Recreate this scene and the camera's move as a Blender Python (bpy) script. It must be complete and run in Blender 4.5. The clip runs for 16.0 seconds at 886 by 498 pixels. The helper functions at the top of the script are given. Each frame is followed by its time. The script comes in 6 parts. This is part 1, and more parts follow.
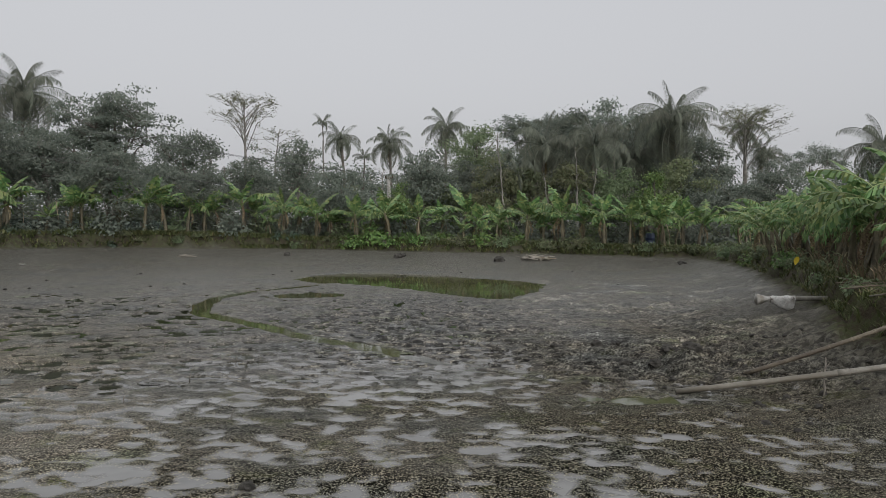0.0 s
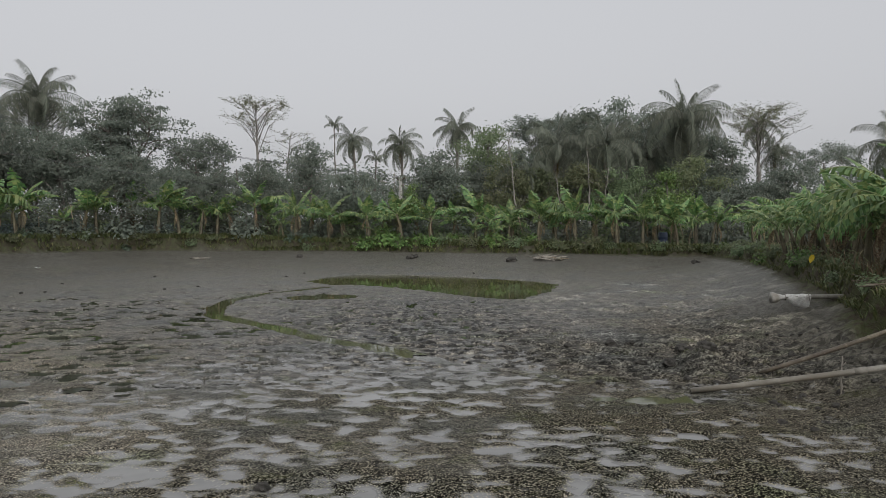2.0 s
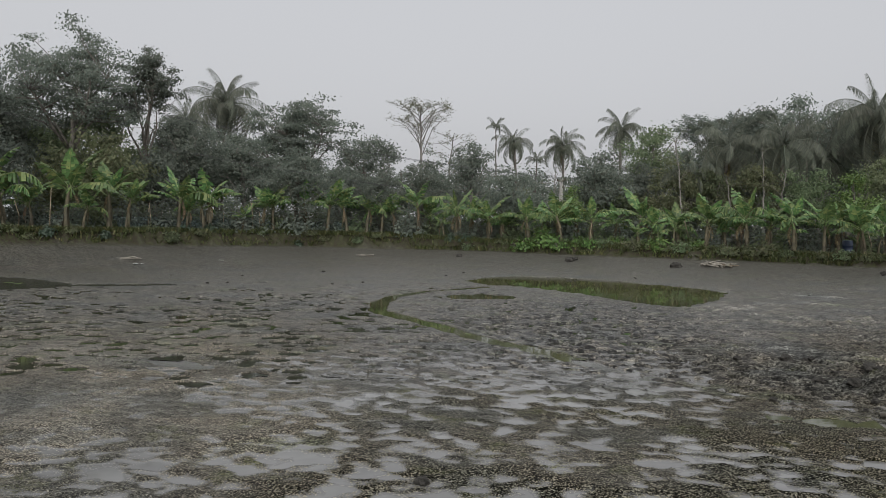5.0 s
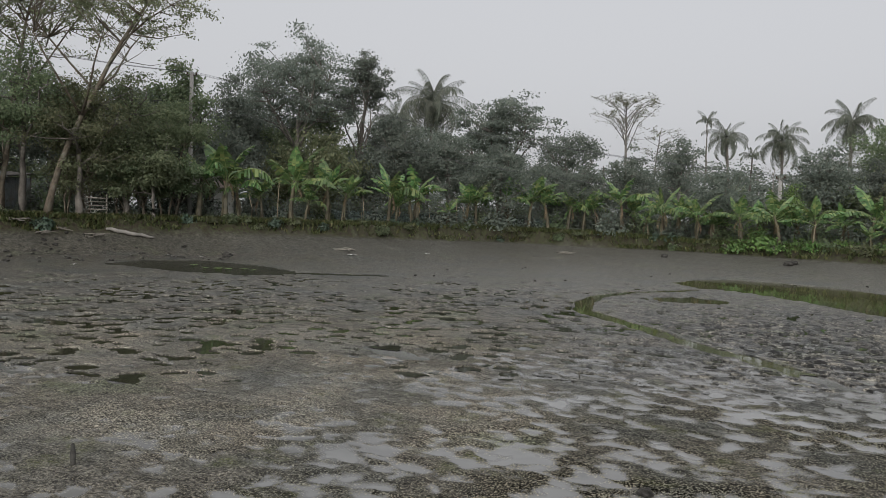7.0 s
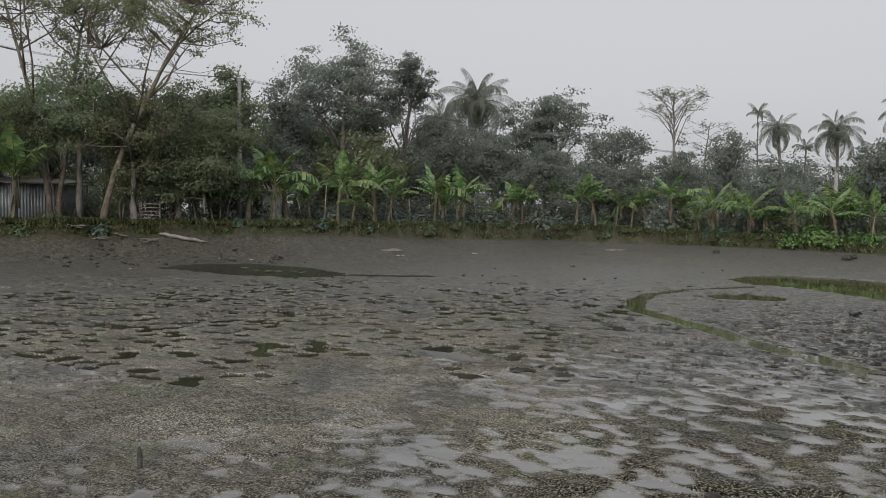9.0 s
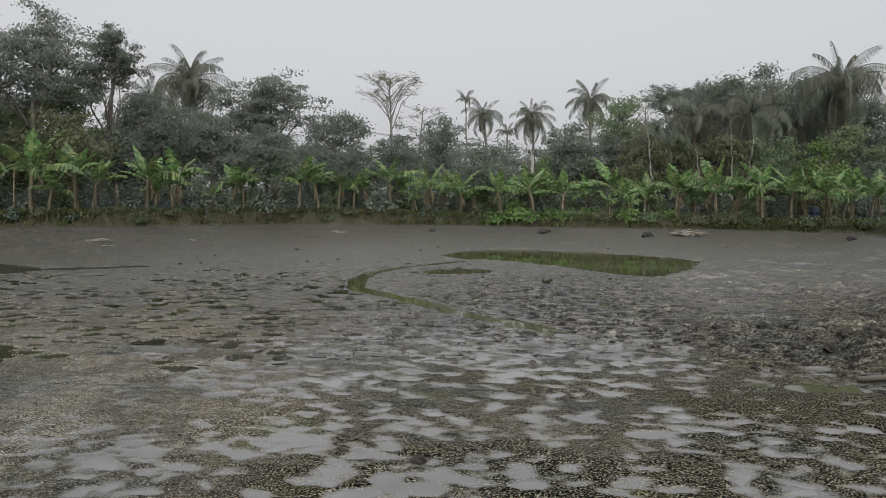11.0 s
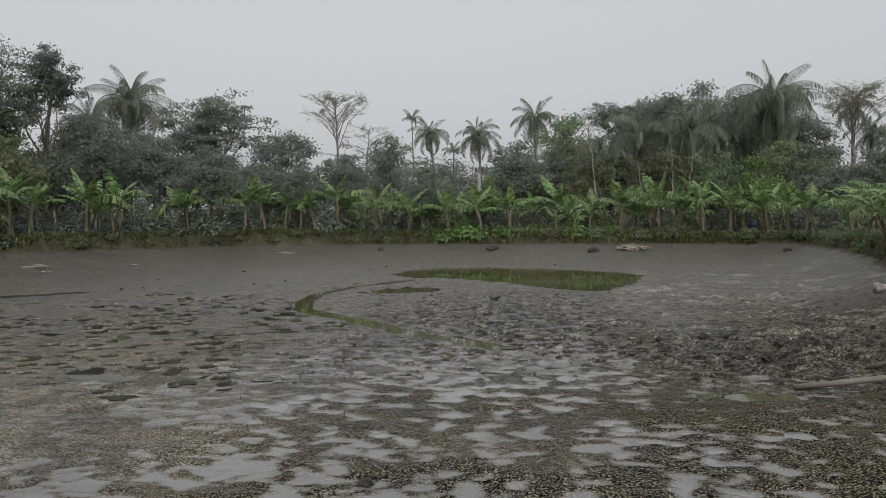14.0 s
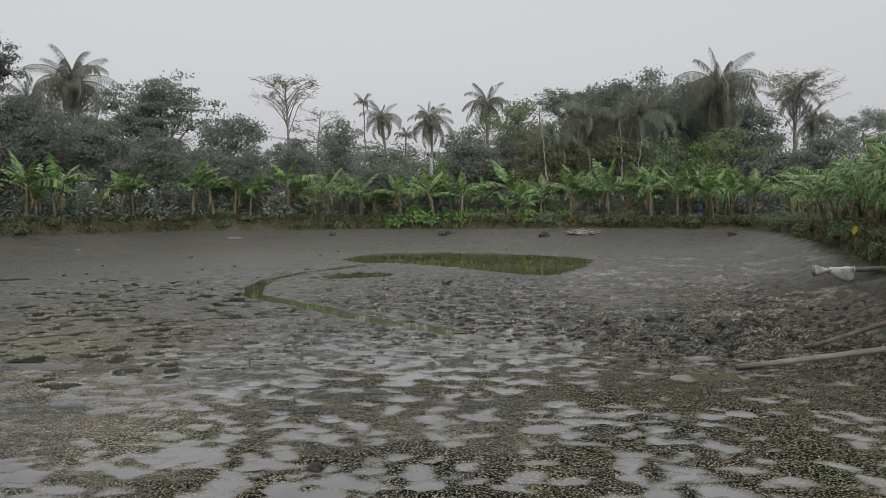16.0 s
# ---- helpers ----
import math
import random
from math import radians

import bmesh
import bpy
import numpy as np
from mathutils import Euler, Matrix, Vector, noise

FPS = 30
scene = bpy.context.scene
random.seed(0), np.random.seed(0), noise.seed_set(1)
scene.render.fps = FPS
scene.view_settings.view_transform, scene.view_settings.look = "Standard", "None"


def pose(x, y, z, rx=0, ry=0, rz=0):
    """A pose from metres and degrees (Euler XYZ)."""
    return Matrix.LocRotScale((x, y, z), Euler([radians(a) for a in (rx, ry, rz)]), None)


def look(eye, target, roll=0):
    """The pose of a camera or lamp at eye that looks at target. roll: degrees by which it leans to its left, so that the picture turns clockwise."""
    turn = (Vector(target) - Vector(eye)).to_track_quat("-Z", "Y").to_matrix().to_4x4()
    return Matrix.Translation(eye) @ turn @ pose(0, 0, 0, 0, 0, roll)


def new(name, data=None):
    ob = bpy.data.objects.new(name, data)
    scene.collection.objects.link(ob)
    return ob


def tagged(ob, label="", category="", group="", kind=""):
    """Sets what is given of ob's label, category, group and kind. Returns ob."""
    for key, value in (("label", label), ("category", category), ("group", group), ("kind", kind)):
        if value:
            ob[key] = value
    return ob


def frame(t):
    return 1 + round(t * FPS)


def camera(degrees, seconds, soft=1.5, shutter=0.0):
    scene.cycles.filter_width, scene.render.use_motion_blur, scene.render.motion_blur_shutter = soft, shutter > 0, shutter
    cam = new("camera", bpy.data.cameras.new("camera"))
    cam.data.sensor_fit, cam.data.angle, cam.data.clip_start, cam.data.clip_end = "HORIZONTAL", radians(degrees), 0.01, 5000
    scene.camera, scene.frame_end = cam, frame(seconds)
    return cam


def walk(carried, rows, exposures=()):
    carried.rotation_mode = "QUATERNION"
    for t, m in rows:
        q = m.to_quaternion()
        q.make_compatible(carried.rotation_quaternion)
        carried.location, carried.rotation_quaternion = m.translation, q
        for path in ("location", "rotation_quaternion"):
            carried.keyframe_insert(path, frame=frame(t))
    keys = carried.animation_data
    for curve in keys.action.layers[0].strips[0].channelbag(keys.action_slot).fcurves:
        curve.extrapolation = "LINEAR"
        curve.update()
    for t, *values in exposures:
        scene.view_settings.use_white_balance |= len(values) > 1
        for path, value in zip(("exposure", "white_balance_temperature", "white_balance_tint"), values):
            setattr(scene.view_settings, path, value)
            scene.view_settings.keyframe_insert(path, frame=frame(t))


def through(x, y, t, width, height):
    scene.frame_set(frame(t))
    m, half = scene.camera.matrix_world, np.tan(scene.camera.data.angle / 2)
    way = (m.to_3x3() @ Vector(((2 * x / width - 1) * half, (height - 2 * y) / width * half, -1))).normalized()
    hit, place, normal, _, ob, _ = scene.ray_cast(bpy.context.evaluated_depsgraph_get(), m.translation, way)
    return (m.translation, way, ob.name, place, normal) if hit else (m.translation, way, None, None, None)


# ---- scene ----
cam = camera(59.64, 16.0, soft=0.6)
PATH = [
    (0, pose(0.000, 0.000, 2.200, 88.250, -0.050, 0.000)),
    (0.5, pose(-0.006, 0.004, 2.192, 88.296, 0.065, 0.230)),
    (1, pose(-0.007, 0.000, 2.198, 88.302, 0.242, 0.450)),
    (1.5, pose(-0.009, -0.000, 2.196, 88.319, 0.323, 0.661)),
    (2, pose(-0.007, 0.003, 2.193, 88.323, 0.409, 0.879)),
    (2.5, pose(-0.007, 0.002, 2.191, 88.256, 0.149, 1.177)),
    (3, pose(-0.003, 0.004, 2.194, 88.160, -0.062, 1.478)),
    (3.5, pose(-0.015, 0.022, 2.189, 88.109, -0.191, 1.953)),
    (4, pose(-0.023, 0.027, 2.184, 88.044, -0.449, 3.822)),
    (4.5, pose(-0.030, 0.030, 2.191, 88.350, -0.450, 7.632)),
    (5, pose(-0.053, 0.019, 2.198, 88.381, -0.709, 12.588)),
    (5.2, pose(-0.077, 0.019, 2.200, 88.250, -0.803, 14.959)),
    (7.3, pose(-0.327, -0.077, 2.252, 87.806, -1.725, 27.503)),
    (7.5, pose(-0.342, -0.080, 2.253, 87.842, -1.617, 27.520)),
    (8, pose(-0.371, -0.078, 2.257, 87.886, -1.408, 27.682)),
    (8.5, pose(-0.411, -0.074, 2.257, 87.914, -1.091, 28.382)),
    (9, pose(-0.428, -0.068, 2.261, 87.655, -0.735, 30.442)),
    (9.5, pose(-0.412, -0.058, 2.261, 86.299, -0.672, 26.877)),
    (10, pose(-0.354, -0.014, 2.241, 85.521, -0.440, 19.367)),
    (10.2, pose(-0.323, -0.000, 2.240, 85.534, -0.179, 16.880)),
    (12.3, pose(-0.191, -0.005, 2.262, 87.509, 0.820, 7.194)),
    (12.5, pose(-0.187, -0.005, 2.261, 87.565, 0.913, 7.201)),
    (13, pose(-0.184, -0.005, 2.263, 87.638, 1.101, 7.287)),
    (13.5, pose(-0.176, -0.003, 2.263, 87.661, 1.253, 7.387)),
    (14, pose(-0.177, -0.003, 2.261, 87.730, 1.449, 6.569)),
    (14.5, pose(-0.166, 0.002, 2.257, 87.600, 1.527, 5.371)),
    (15, pose(-0.165, 0.001, 2.258, 87.203, 1.434, 4.172)),
    (15.5, pose(-0.161, 0.001, 2.250, 86.811, 1.377, 3.443)),
    (16, pose(-0.155, 0.003, 2.248, 86.540, 1.392, 3.048)),
]
walk(cam, PATH, [(0, 0), (5.2, 0), (7.3, 0.05), (9.2, 0.05), (10.0, 0.14), (12.3, 0.08), (13.0, 0), (14.5, 0.02), (16.0, 0.10)])

# ---- light: overcast, hazy morning ----
world = bpy.data.worlds.new("overcast_sky")
scene.world = world
world.use_nodes = True
wn, wl = world.node_tree.nodes, world.node_tree.links
wn.clear()
sky = wn.new("ShaderNodeTexSky")
sky.sky_type = "NISHITA"
sky.sun_disc = False
sky.sun_elevation = radians(22)
sky.sun_rotation = radians(167)
sky.dust_density = 6.0
grey = wn.new("ShaderNodeHueSaturation")
grey.inputs["Saturation"].default_value = 0.12
wl.new(sky.outputs[0], grey.inputs["Color"])
sky_bg = wn.new("ShaderNodeBackground")
sky_bg.inputs["Strength"].default_value = 0.035
wl.new(grey.outputs[0], sky_bg.inputs["Color"])
cloud_bg = wn.new("ShaderNodeBackground")
# cloud cover: pale grey low down, about twice as bright overhead
coord = wn.new("ShaderNodeTexCoord")
sep = wn.new("ShaderNodeSeparateXYZ")
wl.new(coord.outputs["Generated"], sep.inputs[0])
cramp = wn.new("ShaderNodeValToRGB")
cramp.color_ramp.elements[0].position = 0.0
cramp.color_ramp.elements[0].color = (0.497, 0.502, 0.523, 1)
cramp.color_ramp.elements[1].position = 0.32
cramp.color_ramp.elements[1].color = (0.520, 0.530, 0.560, 1)
zenith = cramp.color_ramp.elements.new(1.0)
zenith.color = (1.42, 1.42, 1.45, 1)
wl.new(sep.outputs["Z"], cramp.inputs[0])
wl.new(cramp.outputs[0], cloud_bg.inputs["Color"])
cloud_bg.inputs["Strength"].default_value = 0.9
both = wn.new("ShaderNodeAddShader")
wl.new(sky_bg.outputs[0], both.inputs[0])
wl.new(cloud_bg.outputs[0], both.inputs[1])
wout = wn.new("ShaderNodeOutputWorld")
wl.new(both.outputs[0], wout.inputs[0])

sun_data = bpy.data.lights.new("sun", "SUN")
sun_data.energy = 1.5
sun_data.angle = radians(40)
sun_data.color = (1.0, 0.97, 0.93)
sun = new("sun", sun_data)
sun.matrix_world = look((16, -50, 29), (0, 20, 0))


# ---- materials ----
def node_mat(name):
    m = bpy.data.materials.new(name)
    m.use_nodes = True
    return m, m.node_tree.nodes, m.node_tree.links, m.node_tree.nodes["Principled BSDF"]


def ramp(nodes, stops):
    r = nodes.new("ShaderNodeValToRGB")
    els = r.color_ramp.elements
    while len(els) < len(stops):
        els.new(0.5)
    for e, (p, c) in zip(els, stops):
        e.position, e.color = p, (*c, 1)
    return r


def noise_node(nodes, links, scale, detail=4.0, vector=None, rough=0.55):
    n = nodes.new("ShaderNodeTexNoise")
    n.inputs["Scale"].default_value = scale
    n.inputs["Detail"].default_value = detail
    n.inputs["Roughness"].default_value = rough
    if vector is not None:
        links.new(vector, n.inputs["Vector"])
    return n


def surface(name, dark, light, scale=6.0, rough=0.7, bump=0.3, fine=None, spec=0.5, metal=0.0, spread=0.18, stain=None):
    """A plain procedural surface: grain at a fine scale over patches at a coarse one."""
    m, n, l, b = node_mat(name)
    co = n.new("ShaderNodeTexCoord").outputs["Object"]
    a = noise_node(n, l, scale, 6, co)
    f = noise_node(n, l, fine or scale * 9, 3, co)
    r = ramp(n, [(0.3, dark), (0.7, light)])
    l.new(a.outputs[0], r.inputs[0])
    mix = n.new("ShaderNodeMix")
    mix.data_type, mix.blend_type = "RGBA", "OVERLAY"
    mix.inputs[0].default_value = 0.5
    l.new(r.outputs[0], mix.inputs[6])
    l.new(f.outputs[0], mix.inputs[7])
    last = mix.outputs[2]
    if stain:
        s = noise_node(n, l, scale * 0.35, 5, co)
        sr = ramp(n, [(0.5, (0, 0, 0)), (0.66, (1, 1, 1))])
        l.new(s.outputs[0], sr.inputs[0])
        m2 = n.new("ShaderNodeMix")
        m2.data_type = "RGBA"
        l.new(sr.outputs[0], m2.inputs[0])
        l.new(last, m2.inputs[6])
        m2.inputs[7].default_value = (*stain, 1)
        last = m2.outputs[2]
    # each piece a little lighter or darker than the next
    info = n.new("ShaderNodeObjectInfo")
    hsv = n.new("ShaderNodeHueSaturation")
    mr = n.new("ShaderNodeMapRange")
    mr.inputs[3].default_value, mr.inputs[4].default_value = 1 - spread, 1 + spread
    l.new(info.outputs["Random"], mr.inputs[0])
    l.new(mr.outputs[0], hsv.inputs["Value"])
    l.new(last, hsv.inputs["Color"])
    l.new(hsv.outputs[0], b.inputs["Base Color"])
    b.inputs["Roughness"].default_value = rough
    b.inputs["Specular IOR Level"].default_value = spec
    b.inputs["Metallic"].default_value = metal
    bp = n.new("ShaderNodeBump")
    bp.inputs["Strength"].default_value = bump
    bp.inputs["Distance"].default_value = 0.02
    l.new(f.outputs[0], bp.inputs["Height"])
    l.new(bp.outputs[0], b.inputs["Normal"])
    return m


def foliage(name, stops, rough=0.55, through=0.25, spread=0.2, hue=0.02, spec=0.35):
    """Leaves: colour differs from leaf to leaf and from plant to plant, some light passes through."""
    m, n, l, b = node_mat(name)
    geo = n.new("ShaderNodeNewGeometry")
    r = ramp(n, stops)
    l.new(geo.outputs["Random Per Island"], r.inputs[0])
    co = n.new("ShaderNodeTexCoord").outputs["Object"]
    a = noise_node(n, l, 0.9, 3, co)
    info = n.new("ShaderNodeObjectInfo")
    hsv = n.new("ShaderNodeHueSaturation")
    mr = n.new("ShaderNodeMapRange")
    mr.inputs[3].default_value, mr.inputs[4].default_value = 1 - spread, 1 + spread
    l.new(info.outputs["Random"], mr.inputs[0])
    mr2 = n.new("ShaderNodeMapRange")
    mr2.inputs[1].default_value, mr2.inputs[2].default_value = 0.3, 0.7
    mr2.inputs[3].default_value, mr2.inputs[4].default_value = 0.75, 1.25
    l.new(a.outputs[0], mr2.inputs[0])
    mul = n.new("ShaderNodeMath")
    mul.operation = "MULTIPLY"
    l.new(mr.outputs[0], mul.inputs[0])
    l.new(mr2.outputs[0], mul.inputs[1])
    l.new(mul.outputs[0], hsv.inputs["Value"])
    mh = n.new("ShaderNodeMapRange")
    mh.inputs[3].default_value, mh.inputs[4].default_value = 0.5 - hue, 0.5 + hue
    l.new(info.outputs["Random"], mh.inputs[0])
    l.new(mh.outputs[0], hsv.inputs["Hue"])
    l.new(r.outputs[0], hsv.inputs["Color"])
    l.new(hsv.outputs[0], b.inputs["Base Color"])
    b.inputs["Roughness"].default_value = rough
    b.inputs["Specular IOR Level"].default_value = spec
    t = n.new("ShaderNodeBsdfTranslucent")
    l.new(hsv.outputs[0], t.inputs["Color"])
    mx = n.new("ShaderNodeMixShader")
    mx.inputs[0].default_value = through
    l.new(b.outputs[0], mx.inputs[1])
    l.new(t.outputs[0], mx.inputs[2])
    l.new(mx.outputs[0], n["Material Output"].inputs["Surface"])
    return m


BANANA = foliage("banana_leaf", [(0.0, (0.056, 0.104, 0.040)), (0.45, (0.098, 0.172, 0.062)), (0.8, (0.160, 0.245, 0.092)), (1.0, (0.25, 0.265, 0.10))], 0.42, 0.36, 0.25)
BANANA_DRY = foliage("dry_banana_leaf", [(0.0, (0.075, 0.056, 0.035)), (0.6, (0.17, 0.13, 0.08)), (1.0, (0.28, 0.22, 0.14))], 0.8, 0.2)
PSEUDOSTEM = surface("banana_stem", (0.034, 0.029, 0.019), (0.135, 0.118, 0.070), 3.0, 0.7, 0.5, 40, stain=(0.10, 0.11, 0.04))
MIDRIB = surface("banana_midrib", (0.12, 0.17, 0.055), (0.19, 0.235, 0.09), 5, 0.5, 0.1)
# palm green paled and greyed, haze painted into the base colour
PALM_HAZED = foliage("hazed_palm_leaflet", [(0.0, (0.136, 0.152, 0.124)), (0.6, (0.176, 0.194, 0.152)), (1.0, (0.225, 0.232, 0.180))], 0.45, 0.55)
PALM_DRY = foliage("dry_palm_leaflet", [(0.0, (0.10, 0.075, 0.035)), (1.0, (0.20, 0.16, 0.07))], 0.7, 0.15)
BARK = surface("grey_bark", (0.075, 0.065, 0.055), (0.17, 0.155, 0.135), 2.5, 0.85, 0.8, 25)
BARK_PALE = surface("pale_bark", (0.12, 0.112, 0.10), (0.23, 0.215, 0.195), 2.5, 0.85, 0.7, 25)
BARK_WARM = surface("warm_bark", (0.055, 0.044, 0.032), (0.165, 0.135, 0.098), 4.5, 0.85, 0.9, 22, stain=(0.17, 0.165, 0.13))
# these three leaf greens are lightened beyond real foliage to imitate haze
LEAF_DARK_HAZED = foliage("hazed_dark_leaf", [(0.0, (0.136, 0.160, 0.136)), (0.6, (0.174, 0.202, 0.167)), (1.0, (0.222, 0.247, 0.202))], 0.5, 0.6)
LEAF_MID_HAZED = foliage("hazed_mid_leaf", [(0.0, (0.128, 0.168, 0.096)), (0.6, (0.172, 0.216, 0.120)), (1.0, (0.225, 0.265, 0.155))], 0.5, 0.6)
LEAF_OLIVE_HAZED = foliage("hazed_olive_leaf", [(0.0, (0.132, 0.156, 0.086)), (0.6, (0.178, 0.202, 0.112)), (1.0, (0.235, 0.246, 0.145))], 0.55, 0.6)
LEAF_BRIGHT = foliage("bright_leaf", [(0.0, (0.060, 0.110, 0.030)), (0.6, (0.100, 0.175, 0.045)), (1.0, (0.17, 0.23, 0.075))], 0.5, 0.28)
LEAF_BLUE = foliage("taro_leaf", [(0.0, (0.030, 0.050, 0.034)), (1.0, (0.065, 0.095, 0.062))], 0.4, 0.2)
GRASS = foliage("grass_blade", [(0.0, (0.045, 0.060, 0.022)), (0.6, (0.085, 0.105, 0.038)), (1.0, (0.16, 0.145, 0.07))], 0.6, 0.25)


# ---- ground: one sheet from the drained pond bed to the horizon ----
def lattice(ix, iy, k):
    """Repeatable random numbers in 0..1 on whole-number points."""
    h = (ix.astype(np.int64) * 374761393 + iy.astype(np.int64) * 668265263 + k * 974634777) & 0x7FFFFFFF
    h = ((h ^ (h >> 13)) * 1274126177) & 0x7FFFFFFF
    h = h ^ (h >> 16)
    return (h & 0xFFFFF) / float(0xFFFFF)


def vnoise(x, y, k=0):
    ix, iy = np.floor(x), np.floor(y)
    fx, fy = x - ix, y - iy
    fx, fy = fx * fx * (3 - 2 * fx), fy * fy * (3 - 2 * fy)
    a, b = lattice(ix, iy, k), lattice(ix + 1, iy, k)
    c, d = lattice(ix, iy + 1, k), lattice(ix + 1, iy + 1, k)
    return (a + (b - a) * fx) * (1 - fy) + (c + (d - c) * fx) * fy


def fbm(x, y, k=0, octaves=4):
    s, amp, tot = 0, 1.0, 0.0
    for o in range(octaves):
        s = s + amp * vnoise(x * 2 ** o, y * 2 ** o, k + 17 * o)
        tot += amp
        amp *= 0.5
    return s / tot


def smooth(v, lo, hi):
    v = np.clip((v - lo) / (hi - lo), 0, 1)
    return v * v * (3 - 2 * v)


# toe of the banks round the bed: x, y, height of toe, height of top, width of the rise in the mud
TOE = [(7.0, 3.2, 0.25, 0.7, 1.6), (6.3, 8.6, 0.45, 0.95, 2.6), (6.9, 12.6, 0.50, 1.0, 3.0), (8.8, 18.0, 0.50, 1.0, 4.0), (11.2, 25.8, 0.46, 1.0, 4.0),
       (13.5, 35.5, 0.48, 1.0, 5.0), (14.4, 43.2, 0.40, 0.80, 6.0), (7.4, 46.5, 0.50, 0.90, 8.0), (-0.1, 49.0, 0.55, 1.05, 9.0),
       (-8.4, 51.3, 0.66, 1.2, 10.0), (-14.6, 52.0, 0.68, 1.5, 10.0), (-21.2, 49.7, 0.82, 1.65, 10.0), (-27.2, 39.8, 1.02, 1.72, 9.0),
       (-30.6, 33.3, 1.30, 1.75, 7.0), (-34.0, 26.6, 1.25, 1.72, 6.0), (-37.0, 20.8, 1.25, 1.75, 6.0), (-40, 8.0, 0.9, 1.6, 6.0), (-34, -2.0, 0.6, 1.2, 4.0),
       (-12, 0.4, 0.25, 0.7, 2.0), (0, 2.2, 0.2, 0.7, 1.6)]


def bank(x, y):
    """Distance to the toe line (positive on the bed), and the toe's figures there."""
    best = np.full(x.shape, 1e9)
    zt, zp, rw = np.zeros_like(x), np.zeros_like(x), np.ones_like(x)
    inside = np.zeros(x.shape, bool)
    for (ax, ay, *av), (bx, by, *bv) in zip(TOE, TOE[1:] + TOE[:1]):
        dx, dy = bx - ax, by - ay
        t = np.clip(((x - ax) * dx + (y - ay) * dy) / (dx * dx + dy * dy), 0, 1)
        d = np.hypot(x - ax - t * dx, y - ay - t * dy)
        near = d < best
        best = np.where(near, d, best)
        zt = np.where(near, av[0] + t * (bv[0] - av[0]), zt)
        zp = np.where(near, av[1] + t * (bv[1] - av[1]), zp)
        rw = np.where(near, av[2] + t * (bv[2] - av[2]), rw)
        cross = ((ay > y) != (by > y)) & (x < dx * (y - ay) / (dy if dy else 1e-9) + ax)
        inside ^= cross
    return np.where(inside, best, -best), zt, zp, rw


def blob(x, y, cx, cy, rx, ry, turn=0.0):
    """1 in the middle of an oval, 0 on its rim, negative outside."""
    c, s = math.cos(radians(turn)), math.sin(radians(turn))
    u, v = (x - cx) * c + (y - cy) * s, -(x - cx) * s + (y - cy) * c
    return 1 - np.hypot(u / rx, v / ry)


def along(x, y, line):
    """Distance to a broken line, and how wide it is there."""
    best, width = np.full(x.shape, 1e9), np.zeros_like(x)
    for (ax, ay, aw), (bx, by, bw) in zip(line, line[1:]):
        dx, dy = bx - ax, by - ay
        t = np.clip(((x - ax) * dx + (y - ay) * dy) / (dx * dx + dy * dy), 0, 1)
        d = np.hypot(x - ax - t * dx, y - ay - t * dy)
        width = np.where(d < best, aw + t * (bw - aw), width)
        best = np.minimum(best, d)
    return best, width


STREAM = [(-5.0, 30.2, 0.22), (-6.6, 27.3, 0.15), (-7.15, 24.6, 0.22), (-7.0, 22.4, 0.30), (-6.3, 20.2, 0.25), (-5.0, 18.4, 0.23), (-3.8, 17.0, 0.23), (-2.0, 14.85, 0.22),
          (-0.95, 13.6, 0.21), (-0.55, 13.25, 0.28), (0.1, 12.55, 0.15)]
DRAIN = [(0.6, 11.9, 0.04), (1.2, 11.5, 0.05), (2.1, 11.2, 0.08), (2.9, 10.8, 0.05)]


POOL = [(-6.6, 33.6), (-5.9, 37.0), (-4.4, 38.3), (-1.7, 37.5), (0.8, 35.4), (2.85, 33.4), (4.05, 30.9), (3.3, 27.4), (2.2, 24.5), (1.3, 24.3), (0.2, 26.3), (-1.9, 29.2), (-3.4, 31.0), (-4.9, 31.6)]
LEFT_POOL = [(-28.2, 22.8), (-29.2, 25.6), (-27.6, 28.0), (-23.6, 27.4), (-20.2, 25.7), (-19.4, 24.2), (-20.4, 22.6), (-23.6, 22.0)]


def outline(x, y, ring):
    """Metres inside (positive) or outside a closed line."""
    best, inside = np.full(x.shape, 1e9), np.zeros(x.shape, bool)
    for (ax, ay), (bx, by) in zip(ring, ring[1:] + ring[:1]):
        dx, dy = bx - ax, by - ay
        t = np.clip(((x - ax) * dx + (y - ay) * dy) / (dx * dx + dy * dy), 0, 1)
        best = np.minimum(best, np.hypot(x - ax - t * dx, y - ay - t * dy))
        inside ^= ((ay > y) != (by > y)) & (x < dx * (y - ay) / (dy if dy else 1e-9) + ax)
    return np.where(inside, best, -best)


